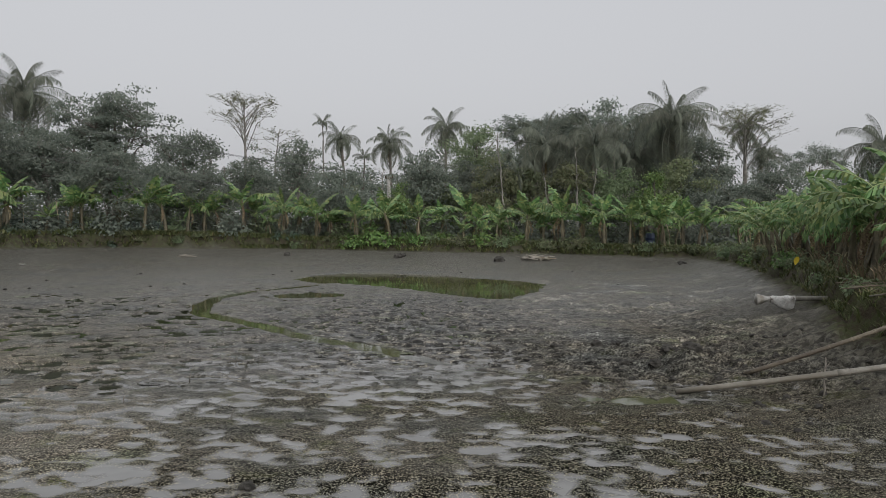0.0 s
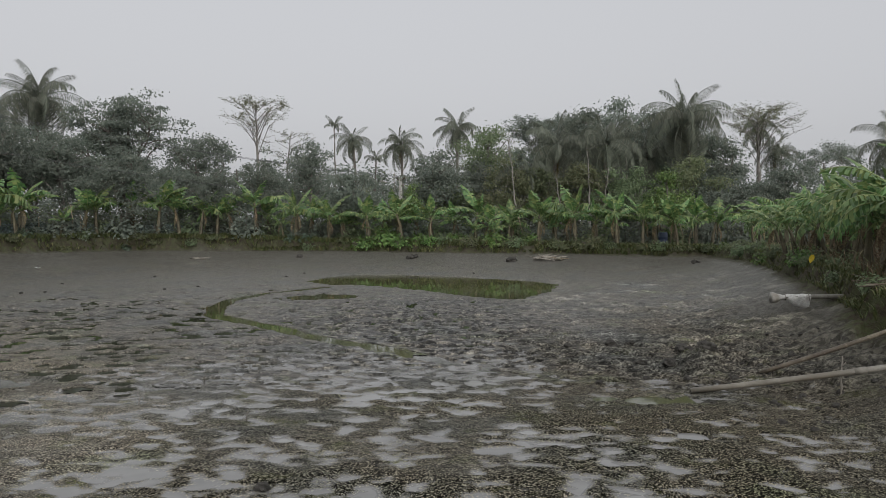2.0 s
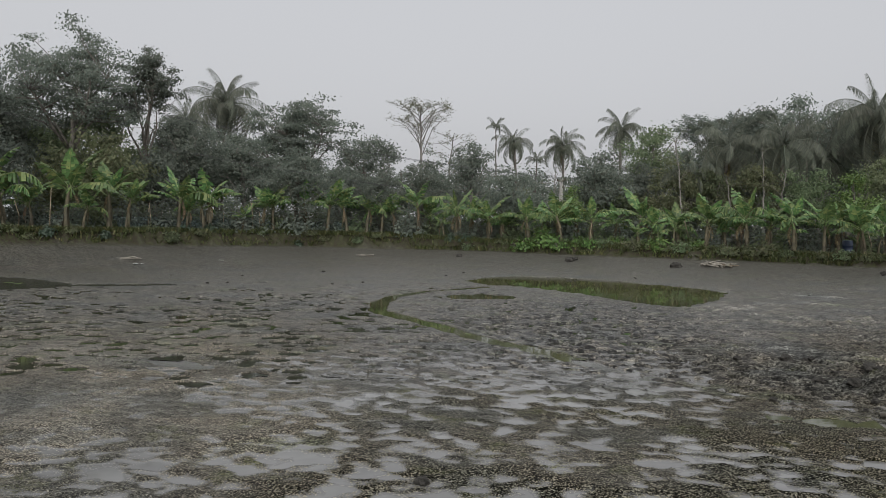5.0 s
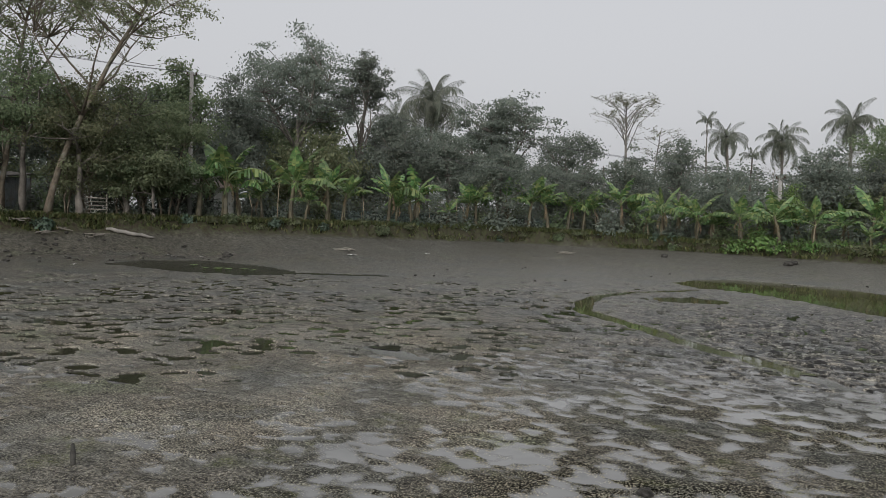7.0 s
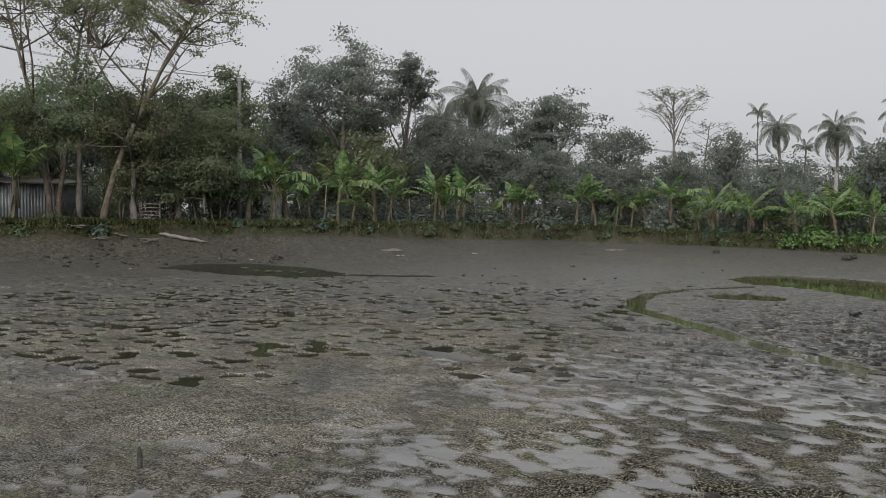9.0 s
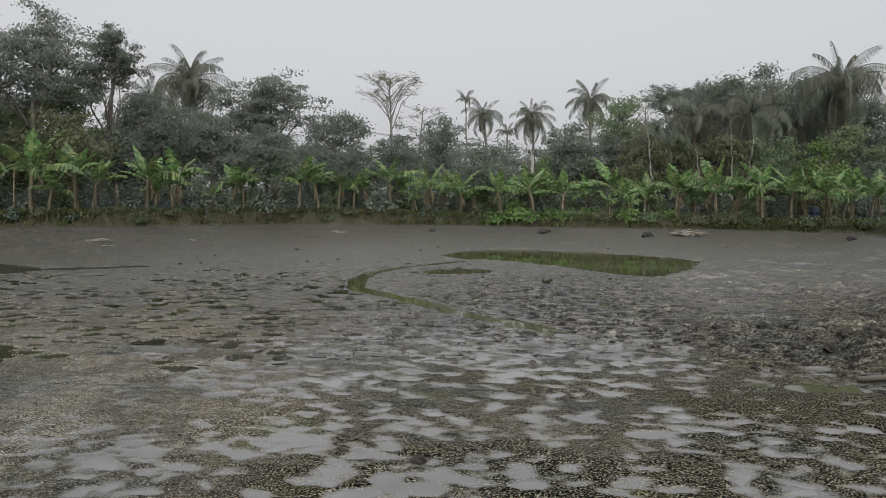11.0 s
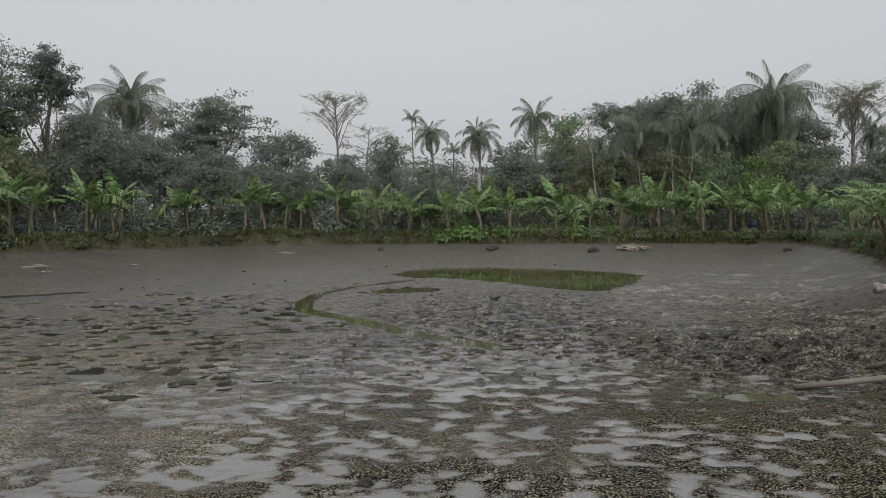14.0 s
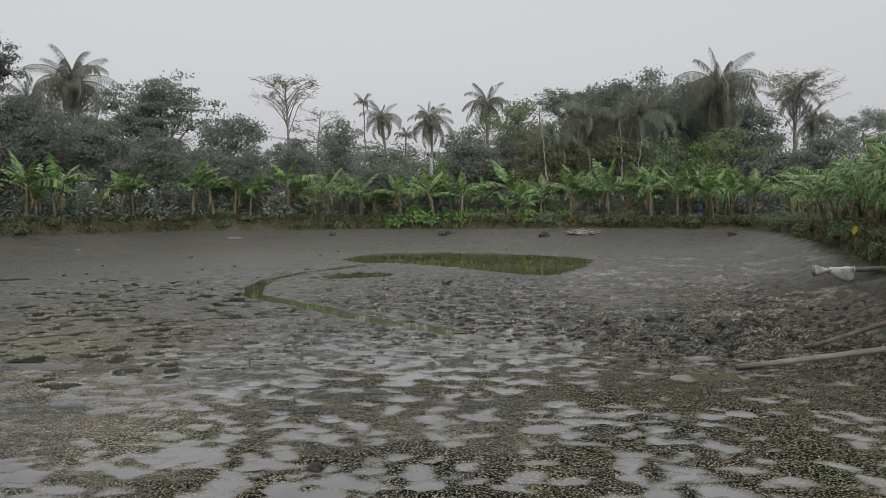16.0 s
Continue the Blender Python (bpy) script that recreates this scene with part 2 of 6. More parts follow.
def pond_shape(x, y):
    """Above 0 where the large pool, its side pool, the stream and the left pool lie."""
    w = fbm(x * 0.8, y * 0.45, 5) - 0.5
    v = fbm(x * 2.6, y * 1.3, 6, 3) - 0.5
    p = (outline(x, y, POOL) + w * 0.7 + v * 0.4) / 1.2
    q = blob(x, y, -4.45, 25.6, 1.15, 0.95) + w * 0.4 + v * 0.3
    d, wd = along(x + w * 0.3, y + w * 0.3, STREAM)
    st = (wd - d + v * 0.12) / 0.5
    d2, wd2 = along(x + w * 0.4, y + w * 0.4, DRAIN)
    s2 = (wd2 - d2 + v * 0.1) / 0.5
    left = (outline(x, y, LEFT_POOL) + w * 0.6 + v * 0.3) / 1.2
    left = np.maximum(left, blob(x, y, -18.2, 25.7, 2.1, 0.5, 28) + w * 0.4)
    return np.maximum.reduce([p, q, st, s2, left])


def pits(x, y, size, k, keep, stretch=1.0):
    """Round hollows strewn over the bed, about one to each square of that size; keep: how many of them are there."""
    u, v = x / size, y / (size * stretch)
    iu, iv = np.floor(u), np.floor(v)
    out = np.full(x.shape, -1.0)
    for a in (-1, 0, 1):
        for b in (-1, 0, 1):
            cx, cy = iu + a, iv + b
            px = cx + 0.15 + 0.7 * lattice(cx, cy, k)
            py = cy + 0.15 + 0.7 * lattice(cx, cy, k + 1)
            r = 0.30 + 0.28 * lattice(cx, cy, k + 2)
            e = 0.75 + 0.5 * lattice(cx, cy, k + 4)
            f = 1 - np.hypot((u - px) * e, (v - py) / e) / r
            out = np.maximum(out, np.where(lattice(cx, cy, k + 3) < keep, f, -1.0))
    return out


WATER = -0.022   # level of the standing water, from the bed's plane


def plane(y):
    return -0.006 * (y - 6.0)


def lumpy(x, y):
    """The bed's churned surface before the water settles in it, in no unit."""
    wx = x + (fbm(x * 2.6, y * 2.6, 60, 3) - 0.5) * 0.40
    wy = y + (fbm(x * 2.6, y * 2.6, 70, 3) - 0.5) * 0.40
    near = np.clip(pits(wx * 0.80, wy + 0.15 * x, 0.34, 100, 0.84), -0.6, 0.7)
    return -0.8 * near + 0.9 * (fbm(x * 1.2, y * 1.5, 75, 3) - 0.5) + 1.3 * (fbm(x * 5, y * 7, 85, 2) - 0.5)


probe = np.random.RandomState(3).rand(2, 20000) * 20
SHARES = np.linspace(0, 1, 41)
LEVELS = np.quantile(lumpy(probe[0] - 10, probe[1] + 5), SHARES)
SPREAD = float(LEVELS[33] - LEVELS[7]) / 2


def wet_share(x, y):
    """How much of the bed stands under water, 0 to 1."""
    far = np.hypot(x, y)
    az = np.degrees(np.arctan2(-x, y))
    patch = fbm(x * 0.33, y * 0.33, 80, 3) - 0.5
    c = 0.05 + 0.35 * smooth(far, 28, 12) + 0.06 * smooth(far, 11, 8)
    c = c * (1 - 0.6 * smooth(az, 22, 40) * smooth(far, 5.5, 8)) * (1 + 0.22 * smooth(az, 4, 12) * smooth(az, 34, 24) * smooth(far, 15, 12)) * (1 - 0.2 * smooth(x, 0.4, 2.0) * smooth(y, 10, 8))
    film = np.maximum(blob(x, y, -4.6, 6.3, 2.0, 0.9, -28), blob(x, y, -6.6, 5.3, 1.2, 0.5, -20))
    c = np.maximum(c, 0.60 * smooth(film, 0.0, 0.5))
    rough_side = smooth(x, 0.2, 2.4) * smooth(y, 10.0, 11.6)
    c = c * (1 - 0.9 * rough_side) + 0.12 * rough_side * smooth(y, 13, 17) * smooth(y, 34, 26)
    c = c * (1 - 0.35 * smooth(x, 3.0, 5.0) * smooth(y, 7.0, 9.0))
    return np.clip(c * (1 + 2.0 * patch) + 0.08 * patch, 0.012, 0.8)


def footprints(x, y):
    """Above 0 inside the old prints in the smoother mud."""
    far = np.hypot(x, y)
    az = np.degrees(np.arctan2(-x, y))
    wx = x + (fbm(x * 3, y * 3, 60, 3) - 0.5) * 0.12
    wy = y + (fbm(x * 3, y * 3, 70, 3) - 0.5) * 0.12
    keep = 0.62 * smooth(far, 34, 24) * smooth(far, 10.6, 12) * (0.05 + 0.95 * smooth(az, 5, 20)) * smooth(fbm(x * 0.4, y * 0.4, 140, 2), 0.2, 0.5)
    return pits(wx * 0.85, wy, 0.40, 130, keep, 1.0)


def height(x, y):
    """The ground's height, how much of it is bed (1) or bank (0), and how far up the muddy rise it lies."""
    d, zt, zp, rw = bank(x, y)
    edge = fbm(x * 0.7, y * 0.7, 40, 3) - 0.5
    d = d + edge * 0.9
    base = plane(y)
    far = np.hypot(x, y)
    az = np.degrees(np.arctan2(-x, y))
    share = wet_share(x, y)
    up = (lumpy(x, y) - np.interp(share, SHARES, LEVELS)) / SPREAD
    even = smooth(az, 16, 31) * smooth(far, 6.5, 9.5)
    lift = (0.015 - 0.002 * smooth(far, 9, 15)) * (1 - 0.3 * even)
    relief = WATER + lift * np.tanh(up / 0.9) + 0.006
    relief = relief + 0.012 * (fbm(x * 1.1, y * 1.1, 10) - 0.5) * (up > 0)
    relief = relief + 0.016 * (fbm(x * 15, y * 15, 30, 2) - 0.5) * smooth(up, -0.2, 0.5) * smooth(far, 22, 10) * (1 - 0.7 * even)
    film = np.clip(up, -1.5, 1.5) + 1.1 * smooth(far, 11.5, 16) + 0.4 * even
    # small pits and crests of the stiffer mud beyond
    wx = x + (fbm(x * 3, y * 3, 60, 3) - 0.5) * 0.14
    wy = y + (fbm(x * 3, y * 3, 70, 3) - 0.5) * 0.14
    ridge = smooth(y, 12.5, 15.5) * smooth(x, 0.8, 3.5) * smooth(y, 38, 28)
    stiff = (1 - 0.55 * ridge) * smooth(far, 9.5, 13) * (1 - 0.75 * smooth(far, 18, 34)) * (1 - 0.85 * smooth(az, 6, 20))
    small = pits(wx * 0.7, wy, 0.25, 150, 0.75)
    relief = relief + stiff * (0.026 * (fbm(x * 3.2, y * 5, 151, 4) - 0.46) - 0.08 * smooth(small, 0.0, 0.25) + 0.008 * smooth(small, -0.3, 0.0) * smooth(small, 0.12, 0.0))
    relief = relief + (0.035 - 0.020 * even) * smooth(far, 11.5, 15)
    # prints left in the smoother mud beyond
    prints = footprints(x, y)
    level = smooth(prints, -0.6, -0.2) * smooth(far, 10.6, 12)
    relief = relief * (1 - level) + level * (WATER + 0.022)
    hole = smooth(prints, -0.05, 0.3) * 0.09
    rim = smooth(prints, -0.35, 0.1) * (1 - smooth(prints, 0.1, 0.3)) * 0.008
    lumps = smooth(x, 0.1, 1.8) * smooth(y, 9.6, 11.0) * smooth(y, 17.5, 13.0) * smooth(x, 7.5, 5.0)
    relief = relief + lumps * (0.045 * fbm(x * 3.5, y * 3.5, 200, 4) + 0.04 * (fbm(x * 10, y * 10, 210, 3) - 0.4))
    relief = relief + 0.30 * smooth(blob(x, y, 3.75, 12.1, 0.62, 0.8), 0, 1) * (0.45 + fbm(x * 5, y * 5, 220, 3))
    side = smooth(x, 3.6, 5.0) * smooth(y, 7.0, 9.0) * smooth(y, 30, 20)
    relief = relief + side * (0.16 * (fbm(x * 2.2, y * 2.2, 240, 4) - 0.4) + 0.10 * (fbm(x * 8, y * 8, 250, 3) - 0.5))
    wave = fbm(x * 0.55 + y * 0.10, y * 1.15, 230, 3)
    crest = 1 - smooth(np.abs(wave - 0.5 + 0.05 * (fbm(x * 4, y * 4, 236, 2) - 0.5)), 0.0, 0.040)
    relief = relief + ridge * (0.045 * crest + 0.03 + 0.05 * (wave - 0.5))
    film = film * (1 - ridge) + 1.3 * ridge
    # crests and print rims get a paler colour, painted as if catching the light
    edge_light = 1 + ridge * (1.3 * crest - 0.08) + 0.25 * even * smooth(prints, -0.3, -0.05) * (1 - smooth(prints, 0.0, 0.2))
    pond = pond_shape(x, y)
    special = np.maximum.reduce([blob(x, y, 2.48, 8.10, 0.17, 0.20), blob(x, y, 2.45, 9.78, 0.34, 0.26),
                                 blob(x, y, 2.95, 9.80, 0.2, 0.2), blob(x, y, -7.1, 11.3, 0.75, 0.30, -20), blob(x, y, -6.5, 11.0, 0.4, 0.2)])
    dent = np.maximum(hole, smooth(special, 0, 0.35) * 0.12)
    shore = smooth(pond, -0.75, -0.1)
    relief = relief * (1 - shore) + shore * (WATER + 0.016 + 0.05 * (fbm(x * 5, y * 3, 260, 3) - 0.42))
    dent = np.where(pond > -0.2, smooth(pond, -0.03, 0.10) * 0.22, dent)
    bed = base + relief + rim * (pond < -0.2) - dent
    t = np.clip(1 - d / rw, 0, 1)
    rise = t ** (2 + 1.4 * smooth(az, 34, 42)) * (1 - smooth(pond, -2.0, -0.3))
    bed = bed + (zt - base) * rise + 0.05 * (fbm(x * 1.6, y * 1.6, 270, 4) - 0.5) * smooth(rise, 0, 0.3)
    out = np.clip(-d, 0, 1e9)
    top = zt + (zp - zt) * smooth(out, 0.0, 0.3)
    top = top + 0.14 * (fbm(x * 1.2, y * 1.2, 50) - 0.5) + 0.08 * (fbm(x * 5, y * 5, 55, 3) - 0.5)
    top = top + (1.3 - top) * smooth(out, 25, 120) + 2.5 * (fbm(x * 0.01, y * 0.01, 57, 2) - 0.5) * smooth(out, 150, 600)
    dark = np.clip(smooth(x, 2.4, 4.6) * smooth(y, 6.0, 9.0) * smooth(y, 24, 14) + 0.75 * smooth(az, 36, 46) * smooth(rise, 0.03, 0.3) + 0.7 * smooth(x, 0.4, 2.6) * smooth(y, 10.5, 8.5) + 0.8 * lumps, 0, 1)
    algae = np.maximum(smooth(far, 12.5, 9.0), 0.8 * even * smooth(far, 26, 14)) * (0.68 + 0.32 * smooth(fbm(x * 0.5, y * 0.5, 310, 3), 0.38, 0.6)) * (1 - 0.35 * smooth(az, 22, 40))
    return np.where(d > 0, bed, top), smooth(d, 0.05, 0.6), rise * (d > 0), dark, algae, np.clip(stiff * (1 - 0.8 * ridge) + 0.5 * even * smooth(far, 14, 20), 0, 1) * (1 - 0.45 * dark), even * (0.25 + 0.75 * smooth(fbm(x * 1.1, y * 0.9, 320, 4), 0.40, 0.56)), edge_light, film + 3 * smooth(rise, 0.03, 0.25)


def ground_mesh():
    fan = np.concatenate([np.linspace(-36, 65, 700), np.linspace(65, 324, 80)[1:-1]])
    r = np.concatenate([[0.001], np.linspace(0.4, 4.6, 18), 1 / np.linspace(1 / 4.8, 1 / 32, 450), np.arange(32.35, 60, 0.4), np.geomspace(60, 4000, 40)[1:]])
    a = np.radians(fan)[None, :]
    rr = r[:, None]
    x, y = -np.sin(a) * rr, np.cos(a) * rr
    z, bed, rise, dark, algae, stiff, even, edge_light, film = height(x.ravel(), y.ravel())
    co = np.stack([x.ravel(), y.ravel(), z], 1)
    nr, na = len(r), len(fan)
    i = np.arange(nr - 1)[:, None] * na + np.arange(na)[None, :]
    j = np.roll(i, -1, 1)
    quads = np.stack([i, j, j + na, i + na], 2).reshape(-1, 4)
    me = bpy.data.meshes.new("ground")
    me.vertices.add(len(co))
    me.vertices.foreach_set("co", co.ravel())
    me.loops.add(quads.size)
    me.loops.foreach_set("vertex_index", quads.ravel())
    me.polygons.add(len(quads))
    me.polygons.foreach_set("loop_start", np.arange(0, quads.size, 4))
    me.update(calc_edges=True)
    me.polygons.foreach_set("use_smooth", np.ones(len(quads), bool))
    for name, vals in (("bed", bed), ("rise", rise), ("churned", dark), ("algae", algae), ("stiff", stiff), ("even", even), ("edge_light", edge_light), ("film", film)):
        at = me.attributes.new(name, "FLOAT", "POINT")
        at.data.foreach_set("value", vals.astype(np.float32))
    me.update()
    return me


def mud_material():
    m, n, l, b = node_mat("wet_mud_and_bank_earth")
    co = n.new("ShaderNodeTexCoord").outputs["Object"]
    bed = n.new("ShaderNodeAttribute")
    bed.attribute_name = "bed"
    rise = n.new("ShaderNodeAttribute")
    rise.attribute_name = "rise"
    patch = noise_node(n, l, 0.5, 5, co)
    grain = noise_node(n, l, 25, 3, co, 0.7)
    fleck = noise_node(n, l, 70, 2, co, 0.6)
    silt = ramp(n, [(0.38, (0.016, 0.015, 0.013)), (0.49, (0.072, 0.071, 0.066)), (0.60, (0.185, 0.183, 0.172))])
    l.new(grain.outputs[0], silt.inputs[0])
    speck = noise_node(n, l, 52, 2, co, 0.65)
    scum = ramp(n, [(0.45, (0.002, 0.002, 0.0015)), (0.515, (0.014, 0.0135, 0.009)), (0.555, (0.092, 0.089, 0.070)), (0.62, (0.27, 0.263, 0.22))])
    l.new(speck.outputs[0], scum.inputs[0])
    # thinner, paler and browner scum on the even mud
    tan = ramp(n, [(0.45, (0.003, 0.003, 0.002)), (0.50, (0.056, 0.051, 0.041)), (0.55, (0.250, 0.233, 0.192)), (0.61, (0.54, 0.515, 0.44))])
    l.new(speck.outputs[0], tan.inputs[0])
    evn = n.new("ShaderNodeAttribute")
    evn.attribute_name = "even"
    scums = n.new("ShaderNodeMix")
    scums.data_type = "RGBA"
    l.new(evn.outputs["Fac"], scums.inputs[0])
    l.new(scum.outputs[0], scums.inputs[6])
    l.new(tan.outputs[0], scums.inputs[7])
    # darker and paler crust in patches a hand or two wide
    squash = n.new("ShaderNodeMapping")
    squash.inputs["Scale"].default_value = (0.55, 1.0, 1.0)
    l.new(co, squash.inputs["Vector"])
    crust = noise_node(n, l, 6.5, 4, squash.outputs[0], 0.72)
    crustr = ramp(n, [(0.40, (0.30, 0.30, 0.30)), (0.47, (0.80, 0.795, 0.78)), (0.53, (1.05, 1.045, 1.03)), (0.60, (1.3, 1.29, 1.26))])
    l.new(crust.outputs[0], crustr.inputs[0])
    cm = n.new("ShaderNodeMix")
    cm.data_type, cm.blend_type = "RGBA", "MULTIPLY"
    cm.inputs[0].default_value = 1
    l.new(silt.outputs[0], cm.inputs[6])
    l.new(crustr.outputs[0], cm.inputs[7])
    alga = n.new("ShaderNodeAttribute")
    alga.attribute_name = "algae"
    mud = n.new("ShaderNodeMix")
    mud.data_type = "RGBA"
    l.new(alga.outputs["Fac"], mud.inputs[0])
    l.new(cm.outputs[2], mud.inputs[6])
    l.new(scums.outputs[2], mud.inputs[7])
    tint = ramp(n, [(0.35, (0.84, 0.87, 0.88)), (0.47, (1.0, 0.98, 0.92)), (0.56, (1.06, 0.99, 0.91)), (0.66, (0.97, 1.03, 0.84))])
    l.new(patch.outputs[0], tint.inputs[0])
    mul = n.new("ShaderNodeMix")
    mul.data_type, mul.blend_type = "RGBA", "MULTIPLY"
    mul.inputs[0].default_value = 1
    l.new(mud.outputs[2], mul.inputs[6])
    l.new(tint.outputs[0], mul.inputs[7])
    # algae and weed scraps
    alg = noise_node(n, l, 1.3, 6, co, 0.65)
    algr = ramp(n, [(0.56, (0, 0, 0)), (0.72, (1, 1, 1))])
    l.new(alg.outputs[0], algr.inputs[0])
    fl = ramp(n, [(0.48, (0, 0, 0)), (0.56, (1, 1, 1))])
    l.new(fleck.outputs[0], fl.inputs[0])
    am = n.new("ShaderNodeMath")
    am.operation = "MULTIPLY"
    l.new(algr.outputs[0], am.inputs[0])
    l.new(fl.outputs[0], am.inputs[1])
    weed = n.new("ShaderNodeMix")
    weed.data_type = "RGBA"
    l.new(am.outputs[0], weed.inputs[0])
    l.new(mul.outputs[2], weed.inputs[6])
    weed.inputs[7].default_value = (0.085, 0.095, 0.030, 1)
    # drier, browner mud towards the foot of the banks
    dry = n.new("ShaderNodeMix")
    dry.data_type = "RGBA"
    dryc = ramp(n, [(0.32, (0.046, 0.044, 0.036)), (0.5, (0.078, 0.075, 0.064)), (0.68, (0.120, 0.115, 0.100))])
    g2 = noise_node(n, l, 5, 6, co, 0.7)
    l.new(g2.outputs[0], dryc.inputs[0])
    rm = n.new("ShaderNodeMapRange")
    rm.inputs[1].default_value, rm.inputs[2].default_value = 0.05, 0.6
    l.new(rise.outputs["Fac"], rm.inputs[0])
    l.new(rm.outputs[0], dry.inputs[0])
    l.new(weed.outputs[2], dry.inputs[6])
    l.new(dryc.outputs[0], dry.inputs[7])
    # churned black mud by the pipes
    churn = n.new("ShaderNodeAttribute")
    churn.attribute_name = "churned"
    ch = n.new("ShaderNodeMix")
    ch.data_type, ch.blend_type = "RGBA", "MULTIPLY"
    l.new(churn.outputs["Fac"], ch.inputs[0])
    l.new(dry.outputs[2], ch.inputs[6])
    ch.inputs[7].default_value = (0.86, 0.85, 0.82, 1)
    # bank: dark soil with moss and litter
    soil = ramp(n, [(0.30, (0.018, 0.015, 0.011)), (0.46, (0.042, 0.035, 0.024)), (0.56, (0.042, 0.050, 0.022)), (0.75, (0.090, 0.072, 0.047))])
    l.new(g2.outputs[0], soil.inputs[0])
    fin = n.new("ShaderNodeMix")
    fin.data_type = "RGBA"
    l.new(bed.outputs["Fac"], fin.inputs[0])
    l.new(soil.outputs[0], fin.inputs[6])
    # small pale and dark dashes strewn at random over the stiffer mud
    dash = noise_node(n, l, 11, 3, squash.outputs[0], 0.6)
    dash_ramp = ramp(n, [(0.455, (0.08, 0.08, 0.08)), (0.485, (0.50, 0.50, 0.49)), (0.51, (1.05, 1.05, 1.04)), (0.60, (1.3, 1.295, 1.28))])
    l.new(dash.outputs[0], dash_ramp.inputs[0])
    bare = n.new("ShaderNodeAttribute")
    bare.attribute_name = "stiff"
    fk = n.new("ShaderNodeMix")
    fk.data_type, fk.blend_type = "RGBA", "MULTIPLY"
    l.new(bare.outputs["Fac"], fk.inputs[0])
    l.new(ch.outputs[2], fk.inputs[6])
    l.new(dash_ramp.outputs[0], fk.inputs[7])
    # multiply in the painted light on crests and print rims
    lit = n.new("ShaderNodeAttribute")
    lit.attribute_name = "edge_light"
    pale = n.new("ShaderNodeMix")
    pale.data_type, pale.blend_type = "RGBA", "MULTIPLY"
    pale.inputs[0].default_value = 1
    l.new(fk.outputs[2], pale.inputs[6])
    l.new(lit.outputs["Color"], pale.inputs[7])
    # smooth wet silt between the crusts; grains of scum thin out over it at their edges
    filmat = n.new("ShaderNodeAttribute")
    filmat.attribute_name = "film"
    tuft = noise_node(n, l, 15, 2, co, 0.6)
    sum1 = n.new("ShaderNodeMath")
    sum1.operation = "MULTIPLY_ADD"
    sum1.inputs[1].default_value = 4.6
    l.new(speck.outputs[0], sum1.inputs[0])
    l.new(filmat.outputs["Fac"], sum1.inputs[2])
    sum2 = n.new("ShaderNodeMath")
    sum2.operation = "MULTIPLY_ADD"
    sum2.inputs[1].default_value = 1.6
    l.new(tuft.outputs[0], sum2.inputs[0])
    l.new(sum1.outputs[0], sum2.inputs[2])
    crusted = n.new("ShaderNodeMapRange")
    crusted.inputs[1].default_value, crusted.inputs[2].default_value = 2.55, 2.80
    l.new(sum2.outputs[0], crusted.inputs[0])
    sleek = ramp(n, [(0.35, (0.098, 0.097, 0.094)), (0.65, (0.150, 0.148, 0.142))])
    l.new(patch.outputs[0], sleek.inputs[0])
    over = n.new("ShaderNodeMix")
    over.data_type = "RGBA"
    l.new(crusted.outputs[0], over.inputs[0])
    l.new(sleek.outputs[0], over.inputs[6])
    l.new(pale.outputs[2], over.inputs[7])
    l.new(over.outputs[2], fin.inputs[7])
    l.new(fin.outputs[2], b.inputs["Base Color"])
    # wet sheen on the bed
    wet = n.new("ShaderNodeMapRange")
    wet.inputs[3].default_value, wet.inputs[4].default_value = 0.42, 0.9
    dull = n.new("ShaderNodeMath")
    dull.operation, dull.use_clamp = "MULTIPLY_ADD", True
    dull.inputs[1].default_value = 0.7
    l.new(churn.outputs["Fac"], dull.inputs[0])
    l.new(alga.outputs["Fac"], dull.inputs[2])
    l.new(dull.outputs[0], wet.inputs[0])
    rr = n.new("ShaderNodeMix")
    rr.data_type = "FLOAT"
    l.new(bed.outputs["Fac"], rr.inputs[0])
    rr.inputs[2].default_value = 0.9
    gloss = n.new("ShaderNodeMix")
    gloss.data_type = "FLOAT"
    l.new(crusted.outputs[0], gloss.inputs[0])
    gloss.inputs[2].default_value = 0.20
    l.new(wet.outputs[0], gloss.inputs[3])
    l.new(gloss.outputs[0], rr.inputs[3])
    l.new(rr.outputs[0], b.inputs["Roughness"])
    sheen = n.new("ShaderNodeMapRange")
    sheen.inputs[3].default_value, sheen.inputs[4].default_value = 0.20, 0.03
    l.new(dull.outputs[0], sheen.inputs[0])
    shine = n.new("ShaderNodeMix")
    shine.data_type = "FLOAT"
    l.new(crusted.outputs[0], shine.inputs[0])
    shine.inputs[2].default_value = 0.36
    l.new(sheen.outputs[0], shine.inputs[3])
    l.new(shine.outputs[0], b.inputs["Specular IOR Level"])
    bp = n.new("ShaderNodeBump")
    rough_bed = n.new("ShaderNodeMapRange")
    rough_bed.inputs[3].default_value, rough_bed.inputs[4].default_value = 0.5, 0.8
    l.new(dull.outputs[0], rough_bed.inputs[0])
    rub = n.new("ShaderNodeMath")
    rub.operation = "MULTIPLY"
    l.new(rough_bed.outputs[0], rub.inputs[1])
    l.new(crusted.outputs[0], rub.inputs[0])
    l.new(rub.outputs[0], bp.inputs["Strength"])
    bp.inputs["Distance"].default_value = 0.03
    l.new(grain.outputs[0], bp.inputs["Height"])
    bp2 = n.new("ShaderNodeBump")
    l.new(rub.outputs[0], bp2.inputs["Strength"])
    bp2.inputs["Distance"].default_value = 0.09
    l.new(crust.outputs[0], bp2.inputs["Height"])
    l.new(bp.outputs[0], bp2.inputs["Normal"])
